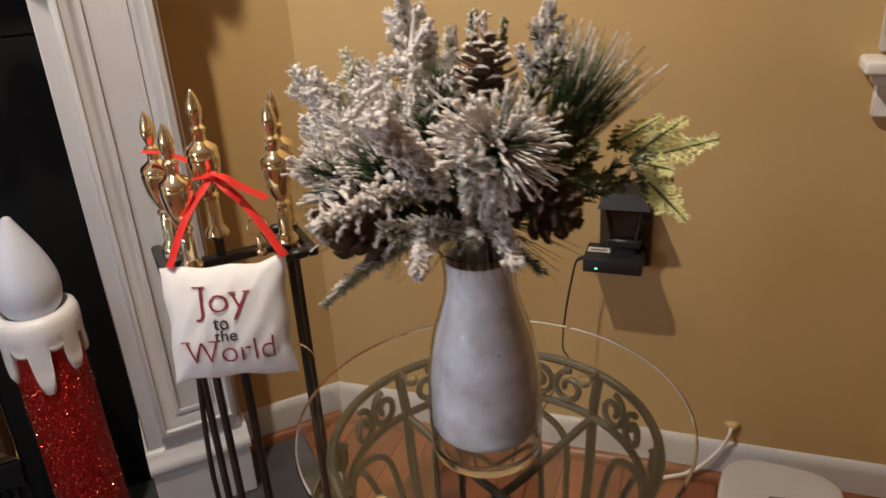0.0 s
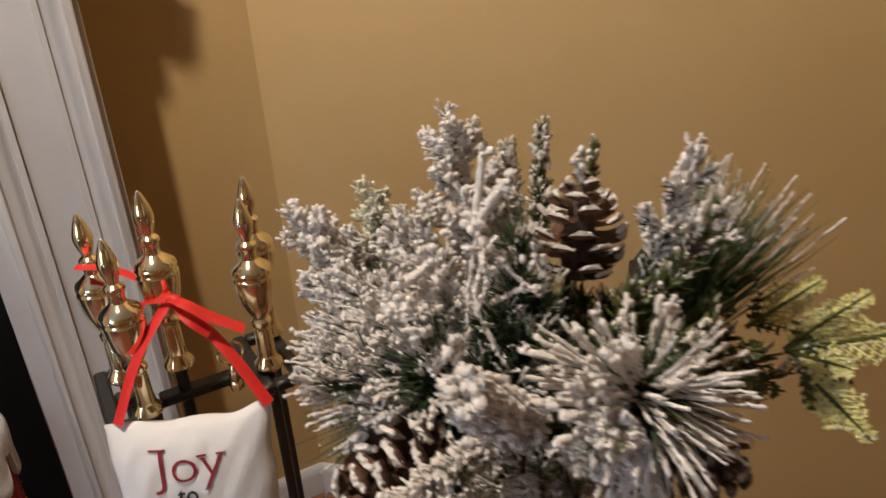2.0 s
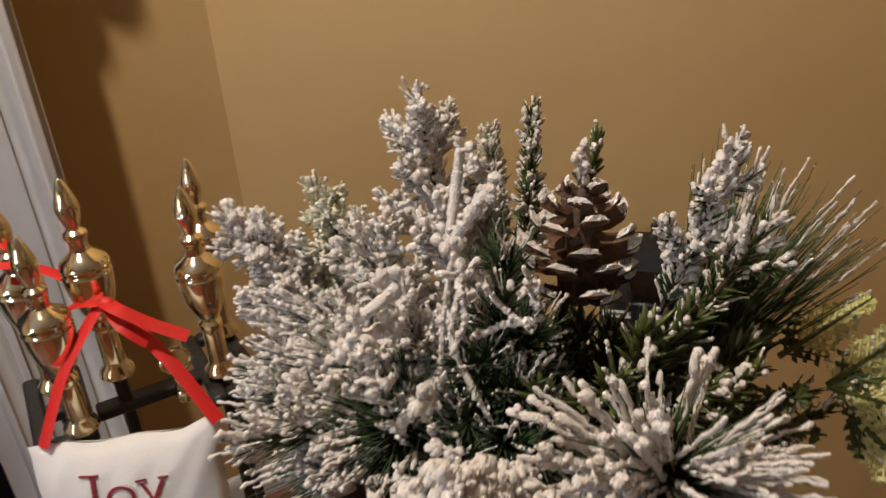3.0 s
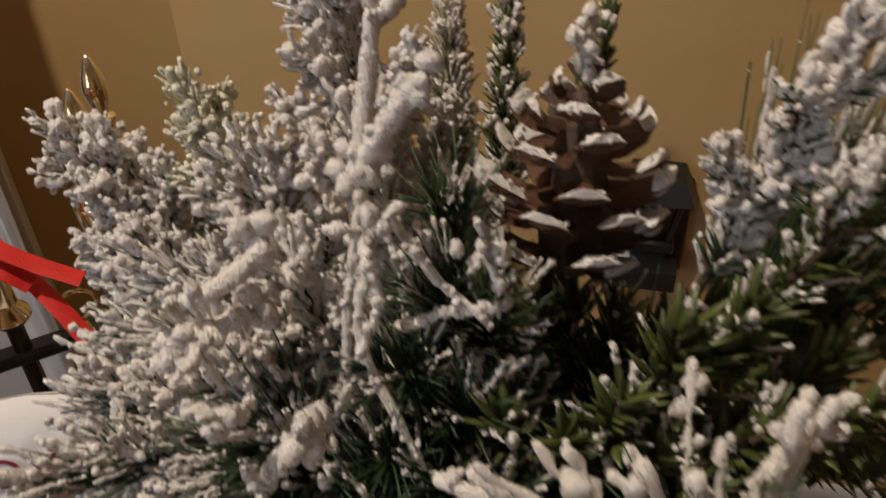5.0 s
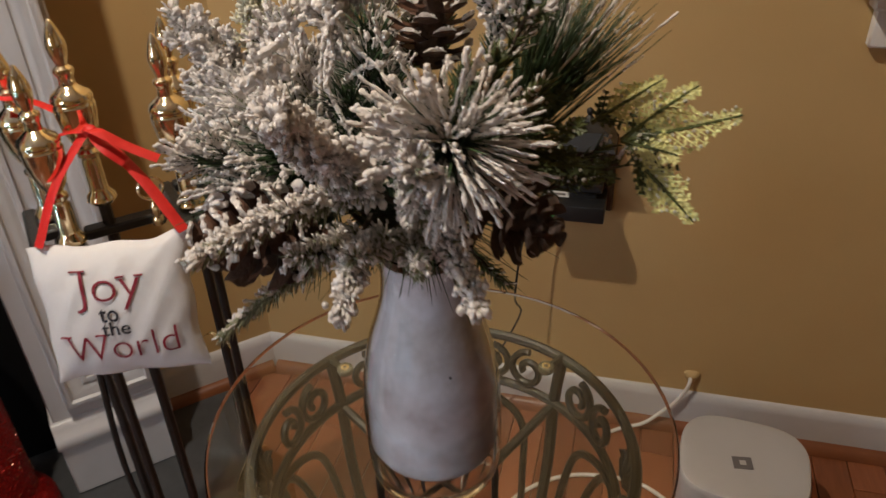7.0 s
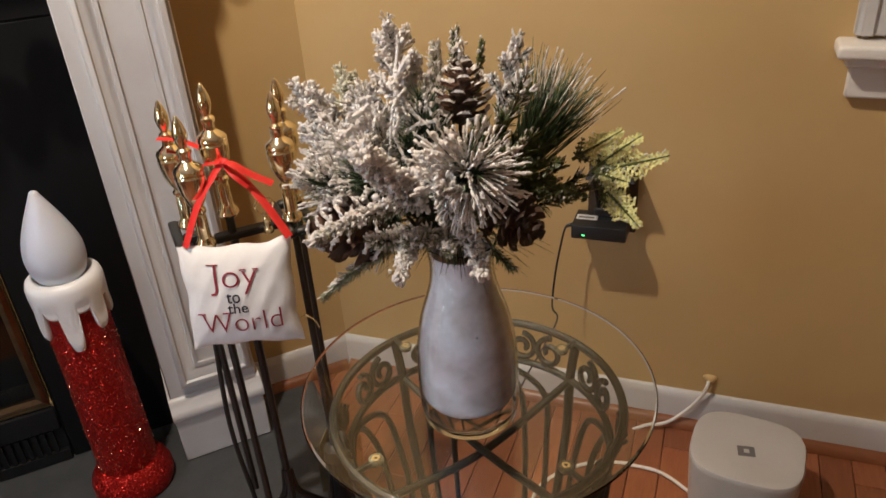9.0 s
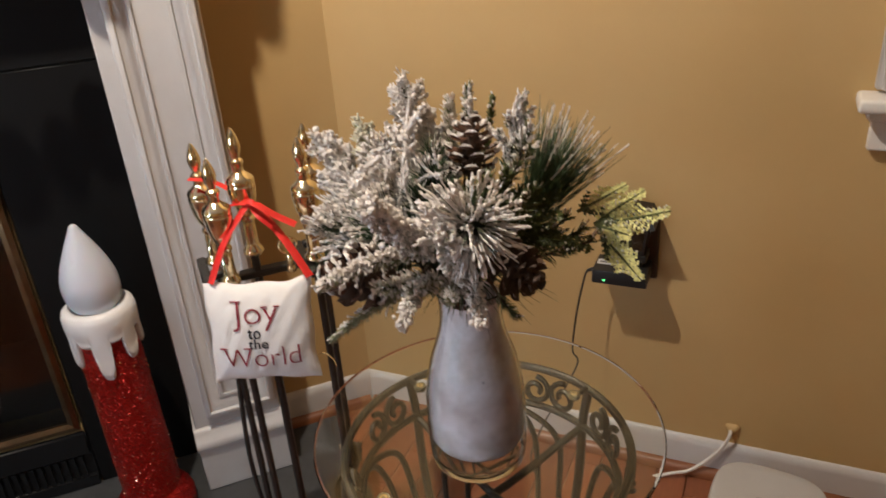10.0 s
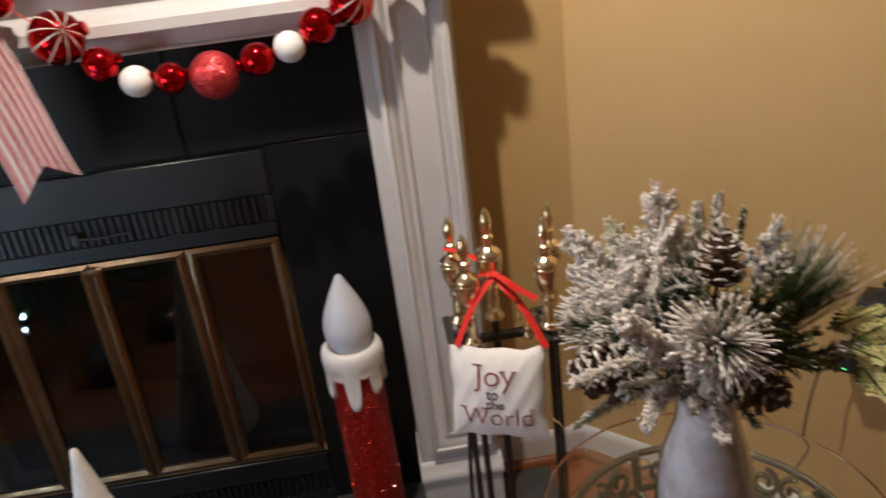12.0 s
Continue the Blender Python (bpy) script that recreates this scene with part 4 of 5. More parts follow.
# ---- on the window wall ----
outlet = thing("plug_in_lantern", "small black plug-in lantern night light on a brown outlet plate", "night light", pose(0.601, 0, -0.011))
m = Mesh()
m.box(-0.045, 0.043, -0.008, -0.0005, 0.440, 0.572, BROWNPLATE, 0.003)
m.link("plate", outlet, "dark brown outlet plate")
m = Mesh()
m.box(-0.028, 0.028, -0.050, -0.008, 0.490, 0.506, BLACKPLASTIC, 0.003)
m.box(-0.020, 0.020, -0.046, -0.008, 0.470, 0.491, BLACKPLASTIC, 0.003)
m.link("base", outlet)
m = Mesh()
m.add([(-0.020, -0.046, 0.506), (0.020, -0.046, 0.506), (0.020, -0.010, 0.506), (-0.020, -0.010, 0.506), (-0.030, -0.058, 0.566), (0.030, -0.058, 0.566), (0.030, -0.004, 0.566), (-0.030, -0.004, 0.566)],
      [(0, 1, 5, 4), (1, 2, 6, 5), (2, 3, 7, 6), (3, 0, 4, 7)], CLEAR)
m.link("lantern_glass", outlet, smooth=0)
m = Mesh()
for sx in (-1, 1):
    for sy in (0, 1):
        m = Mesh()
        m.tube([(sx * 0.020, -0.046 + 0.036 * sy, 0.506), (sx * 0.030, -0.058 + 0.054 * sy, 0.567)], 0.0028, BLACKPLASTIC, 6)
        m.link("post", outlet)
m = Mesh()
m.add([(-0.042, -0.068, 0.566), (0.042, -0.068, 0.566), (0.042, -0.001, 0.566), (-0.042, -0.001, 0.566), (-0.030, -0.056, 0.590), (0.030, -0.056, 0.590), (0.030, -0.004, 0.590), (-0.030, -0.004, 0.590), (-0.010, -0.036, 0.598), (0.010, -0.036, 0.598), (0.010, -0.018, 0.598), (-0.010, -0.018, 0.598)],
      [(3, 2, 1, 0), (0, 1, 5, 4), (1, 2, 6, 5), (2, 3, 7, 6), (3, 0, 4, 7), (4, 5, 9, 8), (5, 6, 10, 9), (6, 7, 11, 10), (7, 4, 8, 11), (8, 9, 10, 11)], BLACKPLASTIC)
m.lathe([(0.009, 0.597), (0.006, 0.602), (0.003, 0.606), (0.005, 0.610), (0.005, 0.614), (0.0, 0.618)], BLACKPLASTIC, 14, pose(0, -0.027, 0))
m.link("roof", outlet, smooth=0)
adapter = thing("power_adapter", "black power adapter with a green light and pale label", "adapter", pose(0.586, -0.019, -0.010))
m = Mesh()
m.box(-0.048, 0.049, -0.056, 0.010, 0.4525, 0.4795, BLACKPLASTIC, 0.0025, segments=2)
m.link("case", adapter)
m = Mesh()
m.box(-0.044, -0.006, -0.030, -0.012, 0.4797, 0.4801, GREYLABEL)
m.box(-0.040, -0.012, -0.025, -0.019, 0.4802, 0.4804, DARKGREY)
m.link("label", adapter, "pale printed label")
m = Mesh()
m.box(-0.028, -0.0235, -0.0564, -0.0555, 0.4600, 0.4616, GREENLED)
m.link("indicator", adapter, "lit green indicator light")
m = Mesh()
m.tube(smooth_path([(-0.047, -0.035, 0.472), (-0.060, -0.040, 0.466), (-0.068, -0.045, 0.43), (-0.076, -0.055, 0.37), (-0.080, -0.060, 0.30), (-0.072, -0.050, 0.265), (-0.100, -0.045, 0.19), (-0.14, -0.06, 0.10), (-0.16, -0.08, 0.02), (-0.10, -0.14, 0.005), (0.02, -0.16, 0.005), (0.12, -0.17, 0.006)], 8), 0.0019, BLACKPLASTIC, 7)
m.tube([(-0.044, -0.034, 0.472), (-0.060, -0.040, 0.4665)], [0.0042, 0.0026], BLACKPLASTIC, 8)
m.link("cord", adapter, "thin black power cord")

cable = thing("wall_cable", "white cable leaving a puttied hole in the wall", "cable", pose(0.803, 0, -0.020))
m = Mesh()
m.lathe([(0.0, 0.0), (0.013, 0.0), (0.012, 0.004), (0.006, 0.008), (0.0, 0.009)], WALL, 18, pose(0.002, -0.0005, 0.138, 90, 0, 0), wobble=lambda a, z: 1 + 0.15 * math.sin(3 * a))
m.link("putty", cable, "lump of tan putty")
m = Mesh()
m.tube(smooth_path([(0.0, -0.004, 0.138), (-0.001, -0.016, 0.134), (-0.006, -0.020, 0.118), (-0.020, -0.022, 0.090), (-0.042, -0.024, 0.060), (-0.070, -0.036, 0.040), (-0.105, -0.045, 0.030), (-0.16, -0.060, 0.010), (-0.26, -0.085, 0.006), (-0.36, -0.11, 0.006), (-0.48, -0.10, 0.006), (-0.60, -0.075, 0.006), (-0.70, -0.075, 0.010), (-0.78, -0.11, 0.006), (-0.83, -0.17, 0.006)], 8), 0.0034, CABLEWHITE, 8)
m.link("cord", cable)
loop = thing("floor_cable", "loose white cable coiled on the floor under the table", "cable", pose(0.5, -0.4, 0))
m = Mesh()
m.tube(smooth_path([(0.30, 0.19, 0.012), (0.22, 0.24, 0.006), (0.10, 0.22, 0.006), (0.02, 0.12, 0.006), (0.06, -0.04, 0.006), (0.10, -0.16, 0.006), (0.06, -0.27, 0.006), (-0.03, -0.28, 0.006), (-0.08, -0.20, 0.010), (-0.02, -0.10, 0.012), (0.10, -0.12, 0.012), (0.17, -0.22, 0.006), (0.15, -0.33, 0.006), (0.04, -0.38, 0.006)], 10), 0.0034, CABLEWHITE, 8)
m.link("cord", loop)

router = thing("mesh_router", "white rounded square router with a dished top on the floor", "router", pose(0.874, -0.200, 0.0005, 0, 0, -6))


def squircle(r, n=56, p=3.2):
    out = []
    for i in range(n):
        a = 2 * math.pi * i / n
        c, s_ = math.cos(a), math.sin(a)
        out.append((r * math.copysign(abs(c) ** (2 / p), c), 0.92 * r * math.copysign(abs(s_) ** (2 / p), s_)))
    return out


m = Mesh()
levels = [(0.070, 0.0), (0.080, 0.003), (0.0865, 0.03), (0.090, 0.09), (0.0925, 0.128), (0.0925, 0.134), (0.0905, 0.1385), (0.086, 0.1395), (0.072, 0.137), (0.05, 0.134), (0.02, 0.1325), (0.001, 0.132)]
verts, faces = [], []
for r, z in levels:
    verts += [(x, y, z) for x, y in squircle(r)]
for j in range(len(levels) - 1):
    for i in range(56):
        k = (i + 1) % 56
        faces.append((j * 56 + i, j * 56 + k, (j + 1) * 56 + k, (j + 1) * 56 + i))
m.add(verts, faces, PLASTIC)
m.link("case", router, smooth=50)
m = Mesh()
m.box(-0.016, 0.012, -0.014, 0.010, 0.1326, 0.1329, DARKGREY, matrix=pose(0, 0.0, 0, 0, 0, 12))
m.box(-0.006, 0.003, -0.006, 0.003, 0.1329, 0.1332, PLASTIC, matrix=pose(0, 0.0, 0, 0, 0, 12))
m.link("label", router, "small dark printed square")

# ---- behind the walk: hanging lamp, lit tree, seen in reflections only ----
pend = thing("pendant_lamp", "hanging lamp with a small warm bulb", "lamp", pose(LAMP[0], LAMP[1], LAMP[2]))
m = Mesh()
m.tube([(0, 0, 0.06), (0, 0, 0.65)], 0.003, BLACKMETAL, 6)
m.link("cord", pend)
m = Mesh()
m.lathe([(0.012, 0.075), (0.018, 0.07), (0.020, 0.040), (0.017, 0.036)], BLACKMETAL, 20)
m.link("socket", pend)
# unseen dome added above the bulb to block up-light and ceiling bounce
m = Mesh()
m.lathe([(0.016, 0.078), (0.05, 0.066), (0.085, 0.042), (0.105, 0.012), (0.103, 0.011), (0.083, 0.039), (0.049, 0.063), (0.016, 0.075)], BLACKMETAL, 32)
m.link("shade", pend, "dark metal dome, added unseen to keep lamp light off the ceiling")
tree = thing("christmas_tree", "dark green tree dotted with cool white string lights", "tree", pose(-0.34, -2.05, 0))
m = Mesh()
m.tube([(0, 0, 0), (0, 0, 1.8)], [0.03, 0.008], TWIG, 8)
m.link("trunk", tree)
rng = random.Random(11)
m, mb = Mesh(), Mesh()
for i in range(900):
    z = 0.22 + 1.55 * rng.random() ** 1.4
    rad = 0.50 * (1 - (z - 0.2) / 1.65) + 0.03
    a = rng.uniform(0, 6.283)
    r0 = rad * rng.uniform(0.3, 0.75)
    d = Vector((math.cos(a), math.sin(a), rng.uniform(-0.2, 0.25)))
    p = Vector((r0 * math.cos(a), r0 * math.sin(a), z))
    m.tube([p, p + d * (rad - r0) * 0.6, p + d * (rad - r0)], [0.012, 0.02, 0.003], TREEGREEN, 5)
    if i % 12 == 0:
        mb.ball(p + d * (rad - r0 + 0.009), 0.0085, BLUELED, 8, 6)
m.link("crown", tree, smooth=0)
mb.link("string_lights", tree, "cool white lit bulbs", smooth=180)
for (s, k, r) in ((1.23, 1.03, 0.075), (1.37, 0.78, 0.080)):
    orn = thing("ribbed_ornament", "dark ribbed glass pumpkin ornament on the floor", "ornament", pose(*fp(s, k, 0.002)), group="ribbed floor ornaments")
    m = Mesh()
    m.lathe([(r * math.sin(math.pi * j / 18), r * 0.8 * (1 - math.cos(math.pi * j / 18))) for j in range(19)], PUMPKIN, 72, wobble=lambda a, z: 1 - 0.07 * abs(math.sin(6 * a)) ** 0.5 + 0.05)
    m.link("body", orn, smooth=180)
    m = Mesh()
    m.tube([(0, 0, 1.6 * r - 0.006), (0.004, 0, 1.6 * r + 0.015), (0.012, 0, 1.6 * r + 0.03)], [0.012, 0.007, 0.006], OLDBRASS, 8)
    m.link("stem", orn)

# ---- the arrangement in the vase ----
ORIGIN = Vector((0.494, -0.598, 0.716))
bouquet = thing("winter_bouquet", "snow-flocked pine, cedar and pinecone arrangement standing in the glass vase", "bouquet", Matrix.Translation((0.5235, -0.620, 0.724)))
rg = random.Random(21)


def unit(v):
    v = Vector(v)
    return v.normalized() if v.length > 1e-9 else Vector((0, 0, 1))


def needle(m, p, d, length, r, mat, bend=0.0):
    q = p + d * (length * 0.55) + Vector((0, 0, -bend * length * 0.3))
    e = p + d * length + Vector((0, 0, -bend * length))
    if r > 0.0011:
        m.tube([p, p.lerp(q, 0.5), q, e], [r * 0.5, r * 1.25, r * 1.2, r * 0.25], mat, 6, flat=0.5)
    else:
        m.tube([p, q, e], [r, r * 0.85, r * 0.3], mat, 4)


def club(m, p, d, length, r, mat, bend=0.0, sides=6, flat=1.0):
    """A knobbly coat of flocking that thickens towards the needle's tip."""
    pts, rad = [], []
    n = max(3, min(12, int(length / 0.0014)))
    for i in range(n + 1):
        t = i / n
        w = Vector((rg.uniform(-1, 1), rg.uniform(-1, 1), rg.uniform(-1, 1))) * (r * 0.42)
        pts.append(p + d * (length * t) + Vector((0, 0, -bend * length * t * t)) + w)
        rad.append(r * (0.58 + 0.27 * t) * rg.uniform(0.5, 1.4))
    pts.append(pts[-1] + d * r * 0.6)
    rad.append(r * 0.4)
    m.tube(pts, rad, mat, sides, flat=flat)


def lump(m, p, r, mat):
    """A knobbly grain of flocking."""
    verts, faces = [], []
    for j in range(5):
        t = math.pi * j / 4
        for i in range(6):
            a = 2 * math.pi * (i + 0.5 * (j % 2)) / 6
            q = r * rg.uniform(0.75, 1.25)
            s_ = max(math.sin(t), 0.05)
            verts.append((p.x + q * s_ * math.cos(a), p.y + q * s_ * math.sin(a), p.z - q * math.cos(t)))
    for j in range(4):
        for i in range(6):
            k = (i + 1) % 6
            faces.append((j * 6 + i, j * 6 + k, (j + 1) * 6 + k, (j + 1) * 6 + i))
    m.add(verts, faces, mat)


def blob(m, p, rad, mat):
    """A soft uneven ball of flocking."""
    verts, faces = [], []
    sq = (rg.uniform(0.75, 1.25), rg.uniform(0.75, 1.25), rg.uniform(0.8, 1.2))
    ph = rg.uniform(0, 6)
    for j in range(8):
        t = math.pi * j / 7
        s_ = max(math.sin(t), 0.04)
        for i in range(10):
            a = 2 * math.pi * (i + 0.5 * (j % 2)) / 10
            q = rad * (1 + 0.16 * math.sin(3 * a + ph) * s_ + rg.uniform(-0.20, 0.20))
            verts.append((p.x + q * s_ * math.cos(a) * sq[0], p.y + q * s_ * math.sin(a) * sq[1], p.z - q * math.cos(t) * sq[2]))
    for j in range(7):
        for i in range(10):
            k = (i + 1) % 10
            faces.append((j * 10 + i, j * 10 + k, (j + 1) * 10 + k, (j + 1) * 10 + i))
    m.add(verts, faces, mat)


def cluster(m, p, rad, n, mat, up=0.3):
    """Several balls of flocking grown together."""
    for i in range(n):
        off = Vector((rg.gauss(0, 1), rg.gauss(0, 1), rg.gauss(up, 1))) * rad * 0.75
        blob(m, p + off, rad * rg.uniform(0.5, 1.05), mat)


def curve_at(pts, t):
    x = t * (len(pts) - 1)
    i = min(int(x), len(pts) - 2)
    p = pts[i].lerp(pts[i + 1], x - i)
    return p, unit(pts[i + 1] - pts[i])


def stem_line(a, b, sag=0.012, n=10):
    a, b = Vector(a) - ORIGIN, Vector(b) - ORIGIN
    c = a.lerp(b, 0.5) + Vector((0, 0, -sag))
    return [a * (1 - t) ** 2 + c * (2 * t * (1 - t)) + b * t * t for t in (i / n for i in range(n + 1))]


def fir(name, a, b, n, nl, snow, thick=0.0017, green=None, white=None, label="", r=0.0006, up=0.35, angle=52, sag=0.012, start=0.06, taper=0.4, flat=1.0, coat=0.010, side=0, reach=0.42, grains=0.05, crust=0, balls=0.0, spread=0.008, big=0.0028, ends=0):
    """A sprig with short needles all round its stem and side twigs, partly coated."""
    green, white = green or NEEDLE, white or SNOW
    m = Mesh()
    b = Vector(b) - unit(Vector(b) - Vector(a)) * nl * (1 - taper) * 0.85
    pts = stem_line(a, b, sag)
    m.tube(pts, [0.0019 - 0.0009 * i / 10 for i in range(11)], TWIG, 6)
    total = (pts[-1] - pts[0]).length
    lines = [(pts, start, 1.0)]
    for i in range(side):
        t = start + 0.08 + (0.86 - start) * (i + rg.random()) / side
        p, ax = curve_at(pts, min(t, 0.99))
        o = ax.orthogonal().normalized()
        f = i * 2.4 + rg.uniform(-0.4, 0.4)
        sd = o * math.cos(f) + ax.cross(o) * math.sin(f)
        g = radians(rg.uniform(34, 52))
        d = unit(ax * math.cos(g) + sd * math.sin(g))
        ln = total * reach * (1.05 - t) * rg.uniform(0.75, 1.2) + 0.010
        tw = [p, p + d * ln * 0.5 + ax * ln * 0.03, p + d * ln * 0.95 + ax * ln * 0.14]
        m.tube(tw, [0.0011, 0.0009, 0.0006], TWIG, 5)
        lines.append((tw, 0.12, 0.62))
    for line, s0, size in (lines if crust else ()):
        ll = (line[-1] - line[0]).length
        for i in range(int(crust * ll * (1 - s0) / 0.01)):
            p, ax = curve_at(line, min(0.999, s0 + (1 - s0) * rg.random()))
            off = Vector((rg.gauss(0, 1), rg.gauss(0, 1), rg.gauss(0.35, 1))) * 0.0042
            e = unit(off + ax * 0.003)
            club(m, p + off * 0.6, e, rg.uniform(0.003, 0.009), rg.uniform(0.0011, 0.0023), white)
    for line, s0, size in (lines if balls else ()):
        ll = (line[-1] - line[0]).length
        for i in range(int(balls * ll * (1 - s0) / 0.01)):
            t = s0 + (1 - s0) * rg.random()
            p, ax = curve_at(line, min(0.999, t))
            off = Vector((rg.gauss(0, 1), rg.gauss(-0.2, 1), rg.gauss(0.4, 1))) * spread * size * (1.1 - 0.5 * t)
            blob(m, p + off, big * rg.choice((0.35, 0.45, 0.55, 0.65, 0.8, 1.15)), white)
    for line, s0, size in (lines if ends else ()):
        cluster(m, line[-1], big * rg.uniform(0.8, 1.3), ends, white)
    weights = [(l[-1] - l[0]).length * (1 - s0) for l, s0, _ in lines]
    for line, s0, size in rg.choices(lines, weights, k=n):
        t = s0 + (1 - s0) * rg.random() ** 0.9
        p, ax = curve_at(line, min(t, 0.999))
        o = ax.orthogonal().normalized()
        o2 = ax.cross(o)
        f = rg.uniform(0, 2 * math.pi)
        sd = o * math.cos(f) + o2 * math.sin(f)
        g = radians(rg.gauss(angle, 9) * (1 - 0.45 * t ** 4))
        d = unit(ax * math.cos(g) + sd * math.sin(g))
        ln = nl * size * rg.uniform(0.72, 1.12) * (1 - taper * t)
        needle(m, p, d, ln, r, green, rg.uniform(-0.05, 0.12))
        cover = snow + up * (d.z - 0.1)
        if rg.random() < cover:
            f0 = max(0.1, 1 - rg.uniform(0.7, 1.7) * coat / ln)
            k = thick * rg.choice((0.5, 0.6, 0.7, 0.8, 0.95, 1.35))
            club(m, p + d * ln * f0, d, ln * (1.04 - f0), k, white, flat=flat)
            if rg.random() < grains:
                lump(m, p + d * ln + Vector((0, 0, k * 0.5)), k * rg.uniform(0.9, 1.5), white)
        elif snow > 0.2 and rg.random() < 0.25:
            lump(m, p + d * ln * rg.uniform(0.4, 1), thick * 0.45, white)
    return m.link(name, bouquet, label, smooth=180)


def spray(name, c, axis, spread, n, length, snow, thick=0.0018, green=None, white=None, label="", r=0.00055, first=0.35, bend=0.12, core=0.006, least=0.0, tipped=0.0):
    """Long needles bursting from one point, coated towards their tips."""
    green, white = green or NEEDLE, white or SNOW
    m = Mesh()
    c = Vector(c) - ORIGIN
    ax = unit(axis)
    o = ax.orthogonal().normalized()
    o2 = ax.cross(o)
    m.tube([Vector((0, 0, 0.0)).lerp(c, 0.25), Vector((0, 0, 0.01)).lerp(c, 0.7), c], [0.0022, 0.002, 0.0014], TWIG, 6)
    for i in range(n):
        g = radians(spread) * (least + (1 - least) * math.sqrt(rg.random()))
        f = rg.uniform(0, 2 * math.pi)
        d = unit(ax * math.cos(g) + (o * math.cos(f) + o2 * math.sin(f)) * math.sin(g))
        p = c + Vector((rg.uniform(-1, 1), rg.uniform(-1, 1), rg.uniform(-1, 1))) * core + d * 0.003
        ln = length * rg.uniform(0.66, 1.08)
        b = bend * rg.uniform(0.2, 1.4)
        needle(m, p, d, ln, r, green, b)
        if rg.random() < snow:
            f0 = min(0.9, first * rg.uniform(0.75, 1.3))
            s0 = p + d * ln * f0 + Vector((0, 0, -b * ln * f0 * f0))
            club(m, s0, unit(d + Vector((0, 0, -b * f0))), ln * (1.02 - f0), thick * rg.uniform(0.55, 1.25), white, b * 0.6)
            if rg.random() < tipped:
                cluster(m, p + d * ln * rg.uniform(0.86, 1.0), thick * rg.uniform(1.0, 1.5), 2, white)
        elif snow > 0.2 and rg.random() < 0.4:
            lump(m, p + d * ln * rg.uniform(0.6, 1) + Vector((0, 0, -b * ln * 0.6)), thick * 0.5, white)
    return m.link(name, bouquet, label, smooth=180)


def cedar(name, a, b, width, leaf, dark=0.35, label="", normal=(0, -0.9, 0.35), sag=0.01, frost=0.08):
    """A flat frond: a stem, alternate branchlets and small lobed leaves."""
    m = Mesh()
    pts = stem_line(a, b, sag)
    m.tube(pts, [0.0017 - 0.0010 * i / 10 for i in range(11)], NEEDLE2, 6)
    nn = unit(normal)
    count = 12
    for i in range(count):
        t = 0.06 + 0.93 * i / count
        p, ax = curve_at(pts, t)
        for sd in (-1, 1):
            side = unit(nn.cross(ax)) * sd
            reach = width * (0.45 + 0.55 * math.sin(math.pi * min(1, t + 0.25) ** 1.2)) * (1 - 0.55 * t) * rg.uniform(0.75, 1.2)
            d = unit(ax * 0.75 + side * 0.8 + nn * rg.uniform(-0.15, 0.15))
            mat = NEEDLE2 if t < dark and rg.random() < 0.8 else leaf
            e = p + d * reach
            m.tube([p, p.lerp(e, 0.5), e], [0.0008, 0.0007, 0.0004], mat, 4)
            k = max(2, int(reach / 0.0042))
            for j in range(k):
                q = p.lerp(e, (j + 0.6) / k)
                for s2 in (-1, 1):
                    dd = unit(d * 0.8 + unit(nn.cross(d)) * s2 * 0.75)
                    ln = 0.0048 * (1 - 0.5 * j / k) * rg.uniform(0.8, 1.2)
                    w = 0.0013
                    cr = unit(nn.cross(dd))
                    lift = nn * rg.uniform(-0.001, 0.001)
                    vs = [q, q + dd * ln * 0.45 + cr * w + lift, q + dd * ln, q + dd * ln * 0.45 - cr * w + lift]
                    vs += [v - nn * 0.0006 for v in vs]
                    m.add(vs, [(0, 1, 2, 3), (7, 6, 5, 4), (0, 4, 5, 1), (1, 5, 6, 2), (2, 6, 7, 3), (3, 7, 4, 0)], mat)
                    if rg.random() < frost:
                        lump(m, q + dd * ln * 0.6 + nn * 0.0008, 0.0011, CREAM)
    return m.link(name, bouquet, label, smooth=0)


